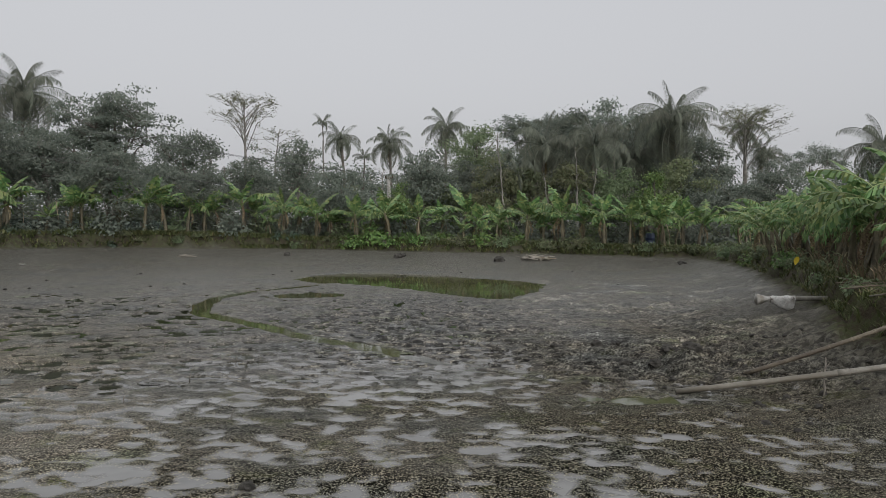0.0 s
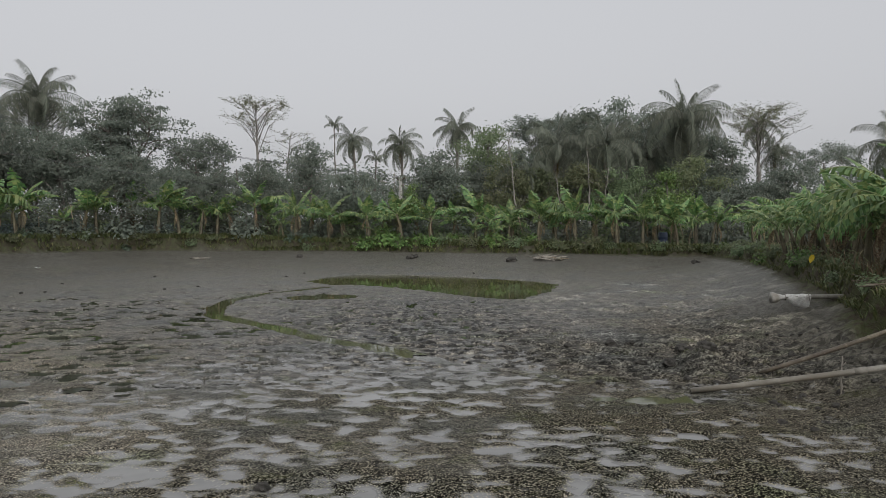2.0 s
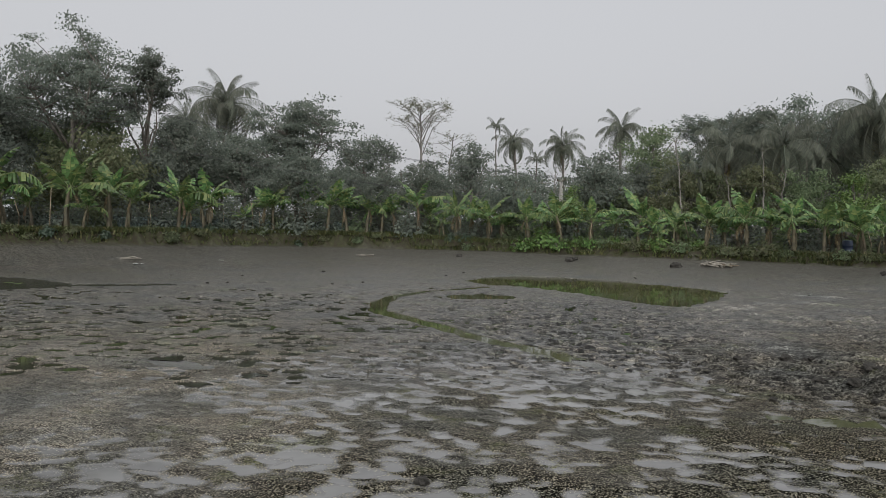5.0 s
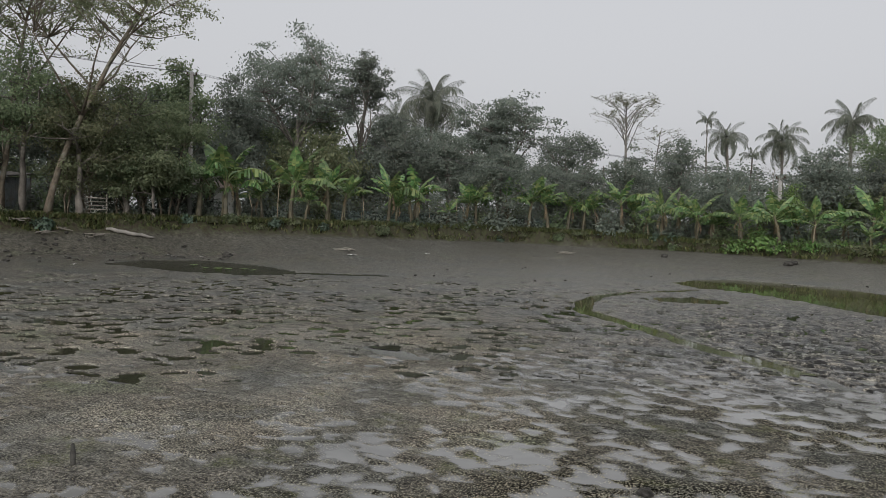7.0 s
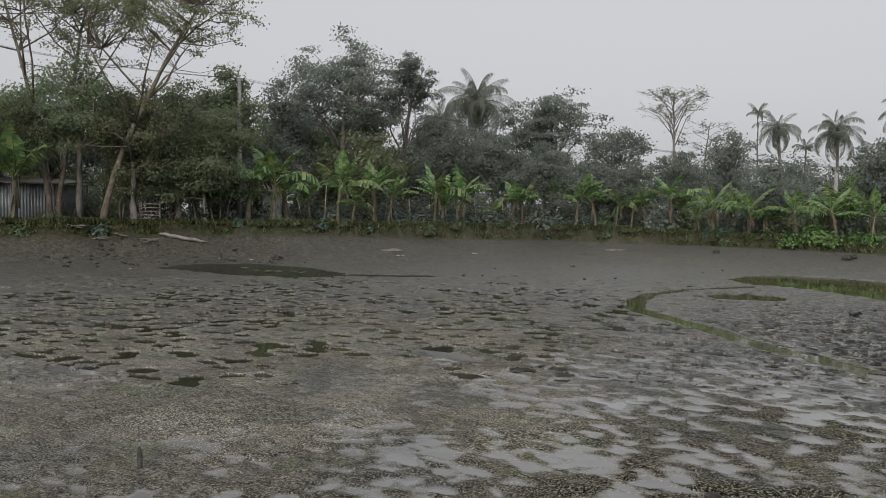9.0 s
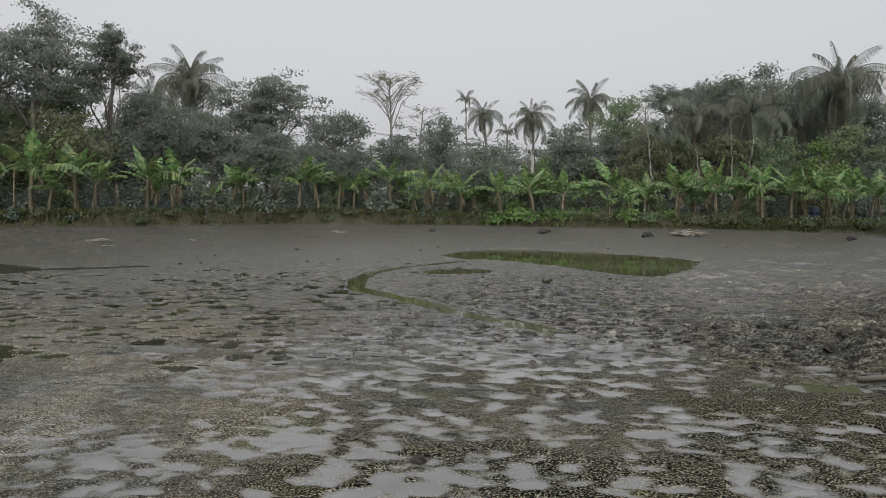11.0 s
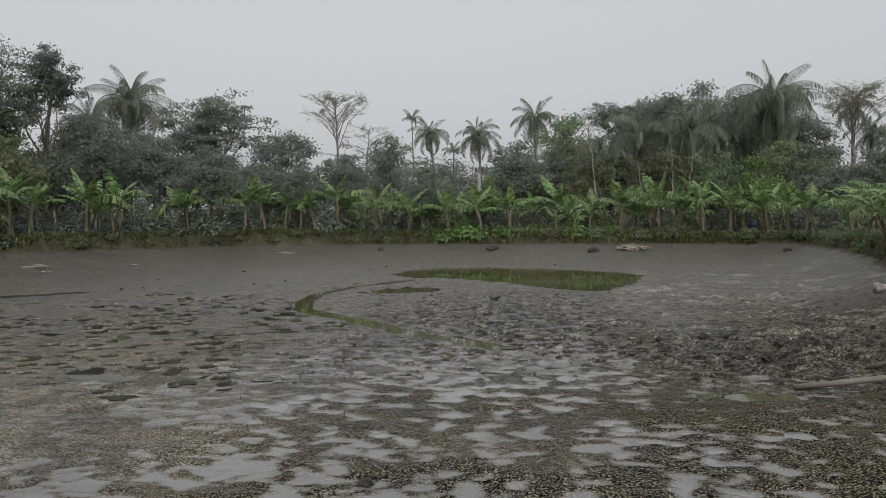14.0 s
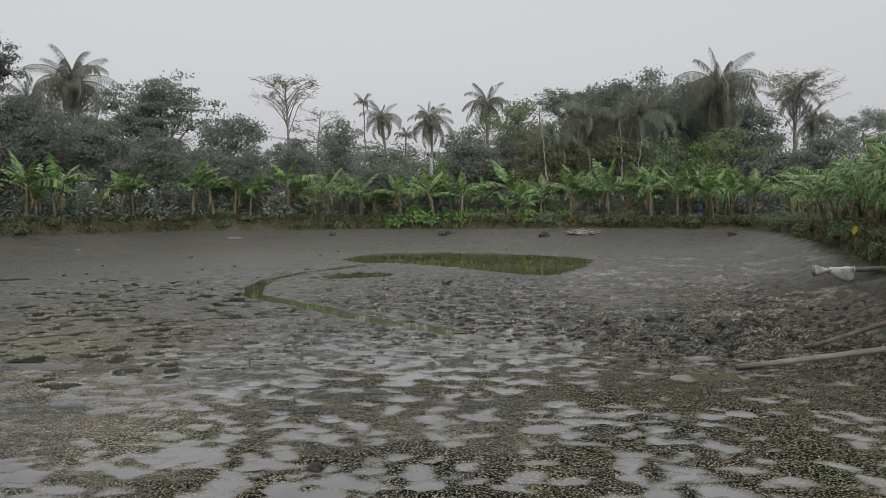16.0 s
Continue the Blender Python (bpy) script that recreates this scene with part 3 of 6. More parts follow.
    l.new(bp2.outputs[0], b.inputs["Normal"])
    return m


ground_me = ground_mesh()
ground_me.materials.append(mud_material())
ground = tagged(new("ground", ground_me), "drained pond bed of wet pitted mud with earth banks", "ground", kind="structure")


def water_material(name, murk, rough):
    m, n, l, b = node_mat(name)
    co = n.new("ShaderNodeTexCoord").outputs["Object"]
    a = noise_node(n, l, 0.7, 4, co)
    r = ramp(n, [(0.35, tuple(c * 0.75 for c in murk)), (0.65, tuple(c * 1.25 for c in murk))])
    l.new(a.outputs[0], r.inputs[0])
    l.new(r.outputs[0], b.inputs["Base Color"])
    b.inputs["Roughness"].default_value = rough
    b.inputs["IOR"].default_value = 1.33
    w = noise_node(n, l, 5, 2, co)
    bp = n.new("ShaderNodeBump")
    bp.inputs["Strength"].default_value = 0.05
    bp.inputs["Distance"].default_value = 0.01
    l.new(w.outputs[0], bp.inputs["Height"])
    l.new(bp.outputs[0], b.inputs["Normal"])
    return m


def water_sheet(name, x0, x1, y0, y1, lift, step, mat, keep=None):
    """A sheet of standing water at the bed's level; the mud stands out of it. keep: which squares of it there are."""
    nx, ny = int((x1 - x0) / step) + 1, int((y1 - y0) / step) + 1
    gx, gy = np.meshgrid(np.linspace(x0, x1, nx), np.linspace(y0, y1, ny))
    v = np.stack([gx.ravel(), gy.ravel(), plane(gy.ravel()) + WATER + lift], 1)
    i = (np.arange(ny - 1)[:, None] * nx + np.arange(nx - 1)[None, :]).ravel()
    if keep is not None:
        cx, cy = gx.ravel()[i] + step / 2, gy.ravel()[i] + step / 2
        i = i[keep(cx, cy)]
    f = np.stack([i, i + 1, i + 1 + nx, i + nx], 1)
    used, inv = np.unique(f, return_inverse=True)
    me = bpy.data.meshes.new(name)
    me.from_pydata(v[used].tolist(), [], inv.reshape(f.shape).tolist())
    me.materials.append(mat)
    return new(name, me)


tagged(water_sheet("puddle_water", -26, 8, 3.0, 40, -0.007, 0.5, water_material("puddle_water", (0.145, 0.144, 0.138), 0.10), lambda x, y: (bank(x, y)[0] > 1.3) & (np.hypot(x, y) < 14.4) & ~((x > 1.5) & (y > 11.2))),
       "shallow grey rainwater standing in the mud pits", "water", kind="structure")
tagged(water_sheet("print_water", -22, 7, 7, 34, 0.004, 0.2, water_material("print_water", (0.026, 0.026, 0.017), 0.05), lambda x, y: ((footprints(x, y) > -0.4) & (np.hypot(x, y) > 10.3) | (np.hypot(x, y) > 14.2)) & (bank(x, y)[0] > 2.5) & (pond_shape(x, y) < -0.1) & (x < 1.5)),
       "dark water standing in old prints in the mud", "water", kind="structure")
tagged(water_sheet("water", -28, 6, 9, 42, 0.006, 0.25, water_material("pond_water", (0.070, 0.074, 0.036), 0.03), lambda x, y: ((pond_shape(x, y) > -0.25) & (x > -12) & ~((x > -0.75) & (y < 13.6))) | (np.hypot(x - 2.45, y - 9.78) < 0.6)),
       "murky green water left in the pond and its stream", "water", kind="structure")
tagged(water_sheet("pool_water", -33, -12, 16, 33, 0.006, 0.25, water_material("pool_water", (0.012, 0.013, 0.008), 0.22), lambda x, y: pond_shape(x, y) > -0.25),
       "dark still water in a shallow pool by the bank", "water", kind="structure")


# ---- building blocks ----
class Shape:
    """Collects points and faces of one mesh."""

    def __init__(self):
        self.v, self.f, self.m = [], [], []

    def tube(self, pts, radii, sides=7, mat=0, cap=True):
        pts = [Vector(p) for p in pts]
        base = len(self.v)
        for k, p in enumerate(pts):
            d = (pts[min(k + 1, len(pts) - 1)] - pts[max(k - 1, 0)]).normalized()
            q = d.to_track_quat("Z", "Y")
            for s in range(sides):
                a = 2 * math.pi * s / sides
                self.v.append(p + q @ Vector((math.cos(a) * radii[k], math.sin(a) * radii[k], 0)))
        for k in range(len(pts) - 1):
            for s in range(sides):
                a, b = base + k * sides + s, base + k * sides + (s + 1) % sides
                self.f.append((a, b, b + sides, a + sides))
                self.m.append(mat)
        if cap:
            self.f.append(tuple(base + s for s in reversed(range(sides))))
            self.f.append(tuple(base + (len(pts) - 1) * sides + s for s in range(sides)))
            self.m += [mat, mat]

    def leaf(self, p, along_, side, mat=0, fold=0.15):
        """A pointed leaf from p, bent along its middle."""
        up = along_.cross(side).normalized() * side.length * fold
        b = len(self.v)
        mid = p + along_ * 0.5
        self.v += [p, mid + side + up, p + along_, mid - side + up]
        self.f.append((b, b + 1, b + 2, b + 3))
        self.m.append(mat)

    def face(self, pts, mat=0):
        b = len(self.v)
        self.v += [Vector(p) for p in pts]
        self.f.append(tuple(range(b, b + len(pts))))
        self.m.append(mat)

    def box(self, c, s, mat=0, turn=None):
        b = len(self.v)
        for dx, dy, dz in ((-1, -1, -1), (1, -1, -1), (1, 1, -1), (-1, 1, -1), (-1, -1, 1), (1, -1, 1), (1, 1, 1), (-1, 1, 1)):
            o = Vector((dx * s[0] / 2, dy * s[1] / 2, dz * s[2] / 2))
            self.v.append(Vector(c) + (turn @ o if turn else o))
        for q in ((0, 3, 2, 1), (4, 5, 6, 7), (0, 1, 5, 4), (1, 2, 6, 5), (2, 3, 7, 6), (3, 0, 4, 7)):
            self.f.append(tuple(b + k for k in q))
            self.m.append(mat)

    def mesh(self, name, *mats, soft=True):
        me = bpy.data.meshes.new(name)
        me.from_pydata([tuple(p) for p in self.v], [], self.f)
        for mt in mats:
            me.materials.append(mt)
        me.polygons.foreach_set("material_index", self.m)
        me.polygons.foreach_set("use_smooth", [soft] * len(self.f))
        me.update()
        return me


def under(name, me, parent, label="", m=None):
    """One mesh as a part of a thing."""
    ob = new(name, me)
    ob.parent = parent
    if m is not None:
        ob.matrix_basis = m
    if label:
        tagged(ob, label)
    return ob


def ground_z(x, y):
    return float(height(np.array([float(x)]), np.array([float(y)]))[0][0])


def spot(az, dist):
    """Plan place at a bearing (degrees to the left of straight ahead) and a distance."""
    return -math.sin(radians(az)) * dist, math.cos(radians(az)) * dist


def rand_dir(r, zmin=-1.0, zmax=1.0):
    z = r.uniform(zmin, zmax)
    a = r.uniform(0, 2 * math.pi)
    s = math.sqrt(max(0, 1 - z * z))
    return Vector((s * math.cos(a), s * math.sin(a), z))


# ---- banana plants ----
def banana_leaf_mesh(seed, length, width, arch, torn, dry=False):
    r = random.Random(seed)
    s = Shape()
    n = 15
    pts, ang = [Vector((0, 0, 0))], radians(66 if not dry else 40)
    for k in range(n):
        u = (k + 1) / n
        a = ang - radians(arch) * u ** 1.5
        pts.append(pts[-1] + Vector((math.cos(a), 0, math.sin(a))) * length / n)
    s.tube(pts, [0.022 * (1 - 0.85 * k / n) + 0.004 for k in range(n + 1)], 4, 1)
    for k in range(2, n):
        u0, u1 = k / n, (k + 1) / n
        w0, w1 = [width * max(0.02, math.sin(math.pi * min(1, (u - 0.1) / 0.93) ** 0.75)) for u in (u0, u1)]
        for side in (1, -1):
            split = r.random() < torn
            droop = r.uniform(0.15, 0.45) + (r.uniform(0.2, 0.9) * torn) + 0.35 * u0 * (arch / 90)
            if dry:
                droop = r.uniform(1.0, 1.5)
            a, b = pts[k], pts[k + 1]
            ta = (0.10 if torn < 0.65 else 0.34) if split else 0.0
            q0 = a.lerp(b, ta * r.random())
            q1 = b.lerp(a, ta * r.random())
            sweep = (b - a).normalized() * width * 0.35
            o0 = q0 + Vector((0, side * w0 * math.cos(droop), 0.12 * w0 - w0 * math.sin(droop))) + sweep
            o1 = q1 + Vector((0, side * w1 * math.cos(droop), 0.12 * w1 - w1 * math.sin(droop))) + sweep
            if split:
                o1 = o1.lerp(o0, r.uniform(0.05, 0.35)) + Vector((0, 0, -0.06 * r.random()))
                if r.random() < 0.12 * torn:
                    continue
            m0 = q0.lerp(o0, 0.5) + Vector((0, 0, 0.07 * w0))
            m1 = q1.lerp(o1, 0.5) + Vector((0, 0, 0.07 * w1))
            s.face([q0, m0, m1, q1] if side > 0 else [q0, q1, m1, m0])
            s.face([m0, o0, o1, m1] if side > 0 else [m0, m1, o1, o0])
    return s.mesh("leaf", BANANA_DRY if dry else BANANA, BANANA_DRY if dry else MIDRIB)


LEAVES = [banana_leaf_mesh(k, 1.55 + 0.12 * (k % 3), 0.37 + 0.04 * (k % 2), (14, 42, 66, 92, 54, 108, 30, 76)[k], (0.1, 0.35, 0.6, 0.85, 0.5, 0.8, 0.2, 0.5)[k]) for k in range(8)]
ARCHED_LEAVES = [banana_leaf_mesh(20 + k, 1.7 + 0.15 * (k % 3), 0.27 + 0.03 * (k % 2), (30, 74, 96, 118, 88, 130, 60, 108)[k], (0.2, 0.7, 0.8, 0.95, 0.7, 0.9, 0.5, 0.8)[k]) for k in range(8)]
DRY_LEAVES = [banana_leaf_mesh(50 + k, 1.3, 0.16, 66 + 8 * k, 0.9, True) for k in range(3)]


def stem_mesh(seed, h):
    r = random.Random(seed)
    s = Shape()
    lean = Vector((r.uniform(-0.12, 0.12), r.uniform(-0.12, 0.12), 0))
    pts = [Vector((0, 0, h * k / 7)) + lean * (k / 7) ** 2 * h for k in range(8)]
    s.tube(pts, [0.100 - 0.05 * k / 7 + r.uniform(-0.006, 0.006) for k in range(8)], 9)
    # loose sheaths
    for k in range(6):
        a = r.uniform(0, 6.28)
        z = r.uniform(0.1, 0.7) * h
        o = Vector((math.cos(a), math.sin(a), 0))
        t = Vector((-o.y, o.x, 0)) * r.uniform(0.03, 0.06)
        p = Vector((0, 0, z)) + lean * (z / h) ** 2 * h + o * 0.092
        e = p + o * r.uniform(0.02, 0.10) + Vector((0, 0, -r.uniform(0.25, 0.6)))
        s.face([p - t, p + t, e + t * 0.5, e - t * 0.5])
    return s.mesh("pseudostem", PSEUDOSTEM), pts[-1]


STEMS = [stem_mesh(k, 1.6) for k in range(4)]


def banana(x, y, h, seed, group, label, upright=0.3, n=8, dry=3, blades=LEAVES, lean=4):
    """A banana plant whose highest leaf reaches about h above its foot."""
    r = random.Random(seed)
    root = new("banana_plant")
    k = h / 3.35
    root.matrix_world = pose(x, y, ground_z(x, y) - 0.05, r.uniform(-lean, lean), r.uniform(-lean, lean), r.uniform(0, 360)) @ Matrix.Scale(k, 4)
    me, top = STEMS[seed % 4]
    under("pseudostem", me, root)
    for i in range(n):
        a = i * 137.5 + r.uniform(-25, 25)
        young = i / n < upright * 0.6
        lm = blades[0] if i == 0 else blades[r.choice((6, 1) if young else (1, 2, 3, 4, 5, 7))]
        tilt = r.uniform(-18, 14) if i == 0 else (r.uniform(-8, 12) if young else r.uniform(2, 34))
        sc = r.uniform(0.72, 1.08) if i else r.uniform(0.5, 0.95)
        under("leaf", lm, root, "", Matrix.Translation(top - Vector((0, 0, 0.05 + 0.035 * i))) @ pose(0, 0, 0, r.uniform(-12, 12), tilt, a) @ Matrix.Scale(sc, 4))
    for i in range(dry):
        a = r.uniform(0, 360)
        under("dry_leaf", DRY_LEAVES[i % 3], root, "brown dead leaf hanging down", Matrix.Translation(top - Vector((0, 0, 0.15 + 0.12 * i))) @ pose(0, 0, 0, r.uniform(-20, 20), r.uniform(78, 100), a) @ Matrix.Scale(r.uniform(0.5, 0.85), 4))
    return tagged(root, label, "banana plant", group)


# ---- palms ----
def frond_mesh(seed, length, arch, leaflets, leaf_len, dry=False, rise=58):
    r = random.Random(seed)
    s = Shape()
    n = 16
    pts = [Vector((0, 0, 0))]
    for k in range(n):
        u = (k + 1) / n
        a = radians(rise) - radians(arch) * u ** 1.35
        pts.append(pts[-1] + Vector((math.cos(a), 0, math.sin(a))) * length / n)
    s.tube(pts, [0.045 * (1 - 0.9 * k / n) + 0.004 for k in range(n + 1)], 4, 1)
    for k in range(leaflets):
        u = 0.16 + 0.84 * k / leaflets
        f = u * n
        i = min(n - 1, int(f))
        p = pts[i].lerp(pts[i + 1], f - i)
        t = (pts[i + 1] - pts[i]).normalized()
        ll = leaf_len * (0.45 + 0.55 * math.sin(math.pi * min(1, 0.15 + 0.85 * u) ** 0.8)) * r.uniform(0.85, 1.1)
        for side in (1, -1):
            droop = r.uniform(0.7, 1.3) + 0.3 * u
            d = (t * 0.55 + Vector((0, side * math.cos(droop), -math.sin(droop)))).normalized()
            w = Vector((0, 0, 1)).cross(d)
            w = (w if w.length > 0.1 else Vector((1, 0, 0))).normalized() * 0.022 + Vector((0, 0, 0.010))
            q = p + d * ll * 0.55
            e = p + d * ll * 0.85 + Vector((0, 0, -ll * 0.28))
            s.face([p - w * 0.6, p + w * 0.6, q + w, q - w])
            s.face([q - w, q + w, e])
    mt = PALM_DRY if dry else PALM_HAZED
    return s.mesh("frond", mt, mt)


FRONDS = [frond_mesh(k, 4.0, (62, 90, 108, 122, 98, 134)[k], 50, 0.92) for k in range(6)]
DRY_FRONDS = [frond_mesh(30 + k, 3.0, 60, 34, 0.7, True, 0) for k in range(2)]
ARECA_FRONDS = [frond_mesh(60 + k, 1.9, (60, 95, 120)[k], 26, 0.55, False, 62) for k in range(3)]


def palm_trunk(seed, h, r0, r1, lean):
    r = random.Random(seed)
    s = Shape()
    n = 26
    a = r.uniform(0, 6.28)
    off = Vector((math.cos(a), math.sin(a), 0)) * lean
    pts = [Vector((0, 0, h * k / n)) + off * ((k / n) ** 1.6) + Vector((r.uniform(-0.02, 0.02), r.uniform(-0.02, 0.02), 0)) for k in range(n + 1)]
    s.tube(pts, [(r0 + (r1 - r0) * (k / n) ** 0.6) * (1.06 if k % 2 else 0.97) + (0.10 * (1 - k / 2) if k < 2 else 0) for k in range(n + 1)], 9)
    return s, pts[-1]


def coconut_palm(x, y, top, seed, label, n=24, size=1.0):
    r = random.Random(seed)
    z0 = ground_z(x, y) - 0.1
    root = new("coconut_palm")
    root.matrix_world = pose(x, y, z0, 0, 0, r.uniform(0, 360))
    s, tip = palm_trunk(seed, top - z0, 0.17, 0.12, r.uniform(0.2, 0.9))
    under("trunk", s.mesh("trunk", BARK), root)
    for i in range(n):
        u = i / n
        a = i * 137.5 + r.uniform(-15, 15)
        kind = 0 if u < 0.14 else (4 if u < 0.3 else r.choice((1, 2, 4)) if u < 0.6 else r.choice((2, 3, 5)))
        tilt = -24 + 124 * u ** 0.9 + r.uniform(-14, 14)
        under("frond", FRONDS[kind], root, "", Matrix.Translation(tip + Vector((0, 0, 0.15 - 0.25 * u))) @ pose(0, 0, 0, r.uniform(-14, 14), tilt, a) @ Matrix.Scale(size * r.uniform(0.85, 1.05) * (0.78 + 0.22 * min(1, u / 0.3)), 4))
    for i in range(2):
        under("dry_frond", DRY_FRONDS[i % 2], root, "yellow-brown dead frond", Matrix.Translation(tip - Vector((0, 0, 0.3))) @ pose(0, 0, 0, 0, 66 + r.uniform(-6, 12), r.uniform(0, 360)) @ Matrix.Scale(size * 0.75, 4))
    nuts = Shape()
    for i in range(9):
        a = r.uniform(0, 6.28)
        c = tip + Vector((math.cos(a) * 0.28, math.sin(a) * 0.28, -0.25 - 0.35 * r.random()))
        nuts.tube([c + Vector((0, 0, 0.13)), c + Vector((0, 0, 0.08)), c, c - Vector((0, 0, 0.09)), c - Vector((0, 0, 0.13))], [0.03, 0.09, 0.115, 0.08, 0.02], 7)
    under("coconut_bunch", nuts.mesh("coconut_bunch", LEAF_OLIVE_HAZED), root, "bunch of green coconuts")
    return tagged(root, label, "palm tree", "coconut palms")


def areca_palm(x, y, top, seed, label="slim areca palm with a bare straight stem and small crown", n=9, size=1.0):
    r = random.Random(seed)
    z0 = ground_z(x, y) - 0.1
    root = new("areca_palm")
    root.matrix_world = pose(x, y, z0, 0, 0, r.uniform(0, 360))
    s, tip = palm_trunk(seed, top - z0, 0.085, 0.06, r.uniform(0.0, 0.3))
    under("trunk", s.mesh("trunk", BARK), root)
    for i in range(n):
        u = i / n
        under("frond", ARECA_FRONDS[0 if u < 0.3 else 1 if u < 0.7 else 2], root, "", Matrix.Translation(tip) @ pose(0, 0, 0, r.uniform(-12, 12), -20 + 60 * u, i * 137.5) @ Matrix.Scale(size * r.uniform(0.9, 1.1), 4))
    return tagged(root, label, "palm tree", "areca palms")


# ---- broad-leaved trees ----
def broadleaf_parts(seed, h, rx, base, clumps, per, leaf, mats, flat=0.55, clump_r=1.1, trunk_r=0.22, stems=1, sparse=1.0, hollow=0.55, slant=None, tiers=0):
    """Meshes of a trunk with limbs and of a crown of leaf clumps. base: height at which the crown begins."""
    r = random.Random(seed)
    t, c = Shape(), Shape()
    bark, leafm = mats
    ch = h - base
    leaf = leaf * 0.8
    forks = []
    for sidx in range(stems):
        a = r.uniform(0, 6.28)
        lean = Vector((math.cos(a), math.sin(a), 0)) * (0.06 * h if stems == 1 else 0.16 * h)
        if slant:
            lean = Vector((*slant, 0))
        top_z = base + ch * r.uniform(0.45, 0.7)
        n = 9
        pts = [Vector((math.cos(a) * 0.2 * (stems > 1), math.sin(a) * 0.2 * (stems > 1), 0)) + Vector((0, 0, top_z * k / n)) + lean * (k / n) ** 1.4
               + Vector((r.uniform(-0.07, 0.07), r.uniform(-0.07, 0.07), 0)) * (k > 0) for k in range(n + 1)]
        tr = trunk_r / math.sqrt(stems)
        t.tube(pts, [tr * (1 - 0.62 * k / n) + (0.35 * tr if k == 0 else 0) for k in range(n + 1)], 8)
        forks.append((pts, tr))
    # main limbs, then a branch from the nearest limb to every clump
    joints = []
    for i in range(7 * stems if clumps > 20 else 4):
        pts, tr = forks[i % stems]
        k = r.randrange(max(2, min(len(pts) - 2, int(9 * 0.8 * base / pts[-1].z))), len(pts))
        a = i * 2.4 + r.uniform(-0.5, 0.5)
        reach = rx * r.uniform(0.4, 0.75)
        p0 = pts[k]
        e = p0 + Vector((math.cos(a) * reach, math.sin(a) * reach, r.uniform(0.25, 0.6) * max(0.6, h - p0.z)))
        m1 = p0.lerp(e, 0.35) + Vector((r.uniform(-0.25, 0.25), r.uniform(-0.25, 0.25), r.uniform(-0.3, 0.3)))
        m2 = p0.lerp(e, 0.7) + Vector((r.uniform(-0.3, 0.3), r.uniform(-0.3, 0.3), r.uniform(-0.2, 0.4)))
        b = tr * (0.62 - 0.4 * k / len(pts))
        t.tube([p0, m1, m2, e], [b, b * 0.75, b * 0.55, b * 0.3], 6)
        joints += [(p, b * f) for p, f in ((p0, 0.9), (m1, 0.7), (m2, 0.5), (e, 0.3), (m1.lerp(m2, 0.5), 0.6), (m2.lerp(e, 0.5), 0.4))]
    joints += [(p, tr * 0.4) for p, q_ in [(f[0][-1], 0) for f in forks]]
    for i in range(clumps):
        d = rand_dir(r, -0.75, 1.0)
        q = r.uniform(hollow, 1.0)
        cz = base + ch * (0.5 + 0.46 * d.z * q * 1.0)
        if tiers:
            cz = base + ch * (round((cz - base) / ch * tiers) + r.uniform(-0.36, 0.36)) / tiers
        spread = rx * (1.0 - (1 - flat) * abs(d.z)) * r.uniform(0.8, 1.12)
        pts, tr = forks[i % stems]
        cen = Vector((d.x * q * spread, d.y * q * spread, cz)) + Vector((pts[-1].x, pts[-1].y, 0)) * 0.6
        p0, b = min(joints, key=lambda j: (j[0] - cen).length + 1.5 * max(0, j[0].z - cen.z))
        b = min(b, 0.045)
        bend = p0.lerp(cen, 0.5) + Vector((r.uniform(-0.2, 0.2), r.uniform(-0.2, 0.2), r.uniform(-0.25, 0.2)))
        t.tube([p0, bend, cen], [b, b * 0.7, b * 0.25], 4, cap=False)
        cr = clump_r * r.uniform(0.65, 1.25)
        for e in range(3):
            tip = cen + rand_dir(r, -0.3, 0.8) * cr * 0.8
            t.tube([bend.lerp(cen, r.uniform(0.3, 0.9)), tip], [b * 0.25, b * 0.06], 3, cap=False)
        for j in range(int(per * 1.25 * sparse * r.uniform(0.7, 1.2))):
            o = rand_dir(r)
            o = Vector((o.x * (1.3 if tiers else 1), o.y * (1.3 if tiers else 1), o.z * (0.34 if tiers else 0.5))) * cr * (r.random() ** 0.45 if j % 4 else r.uniform(0.8, 1.6))
            p = cen + o
            face = o.normalized() * 0.9 + Vector((0, 0, 0.55)) + rand_dir(r) * 0.7
            al = (face.cross(rand_dir(r)).normalized() + Vector((0, 0, -0.35))).normalized() * leaf * r.uniform(0.7, 1.35)
            sd = face.cross(al).normalized() * leaf * 0.29
            c.leaf(p, al, sd)
    return t.mesh("trunk", bark), c.mesh("crown", leafm, soft=False)


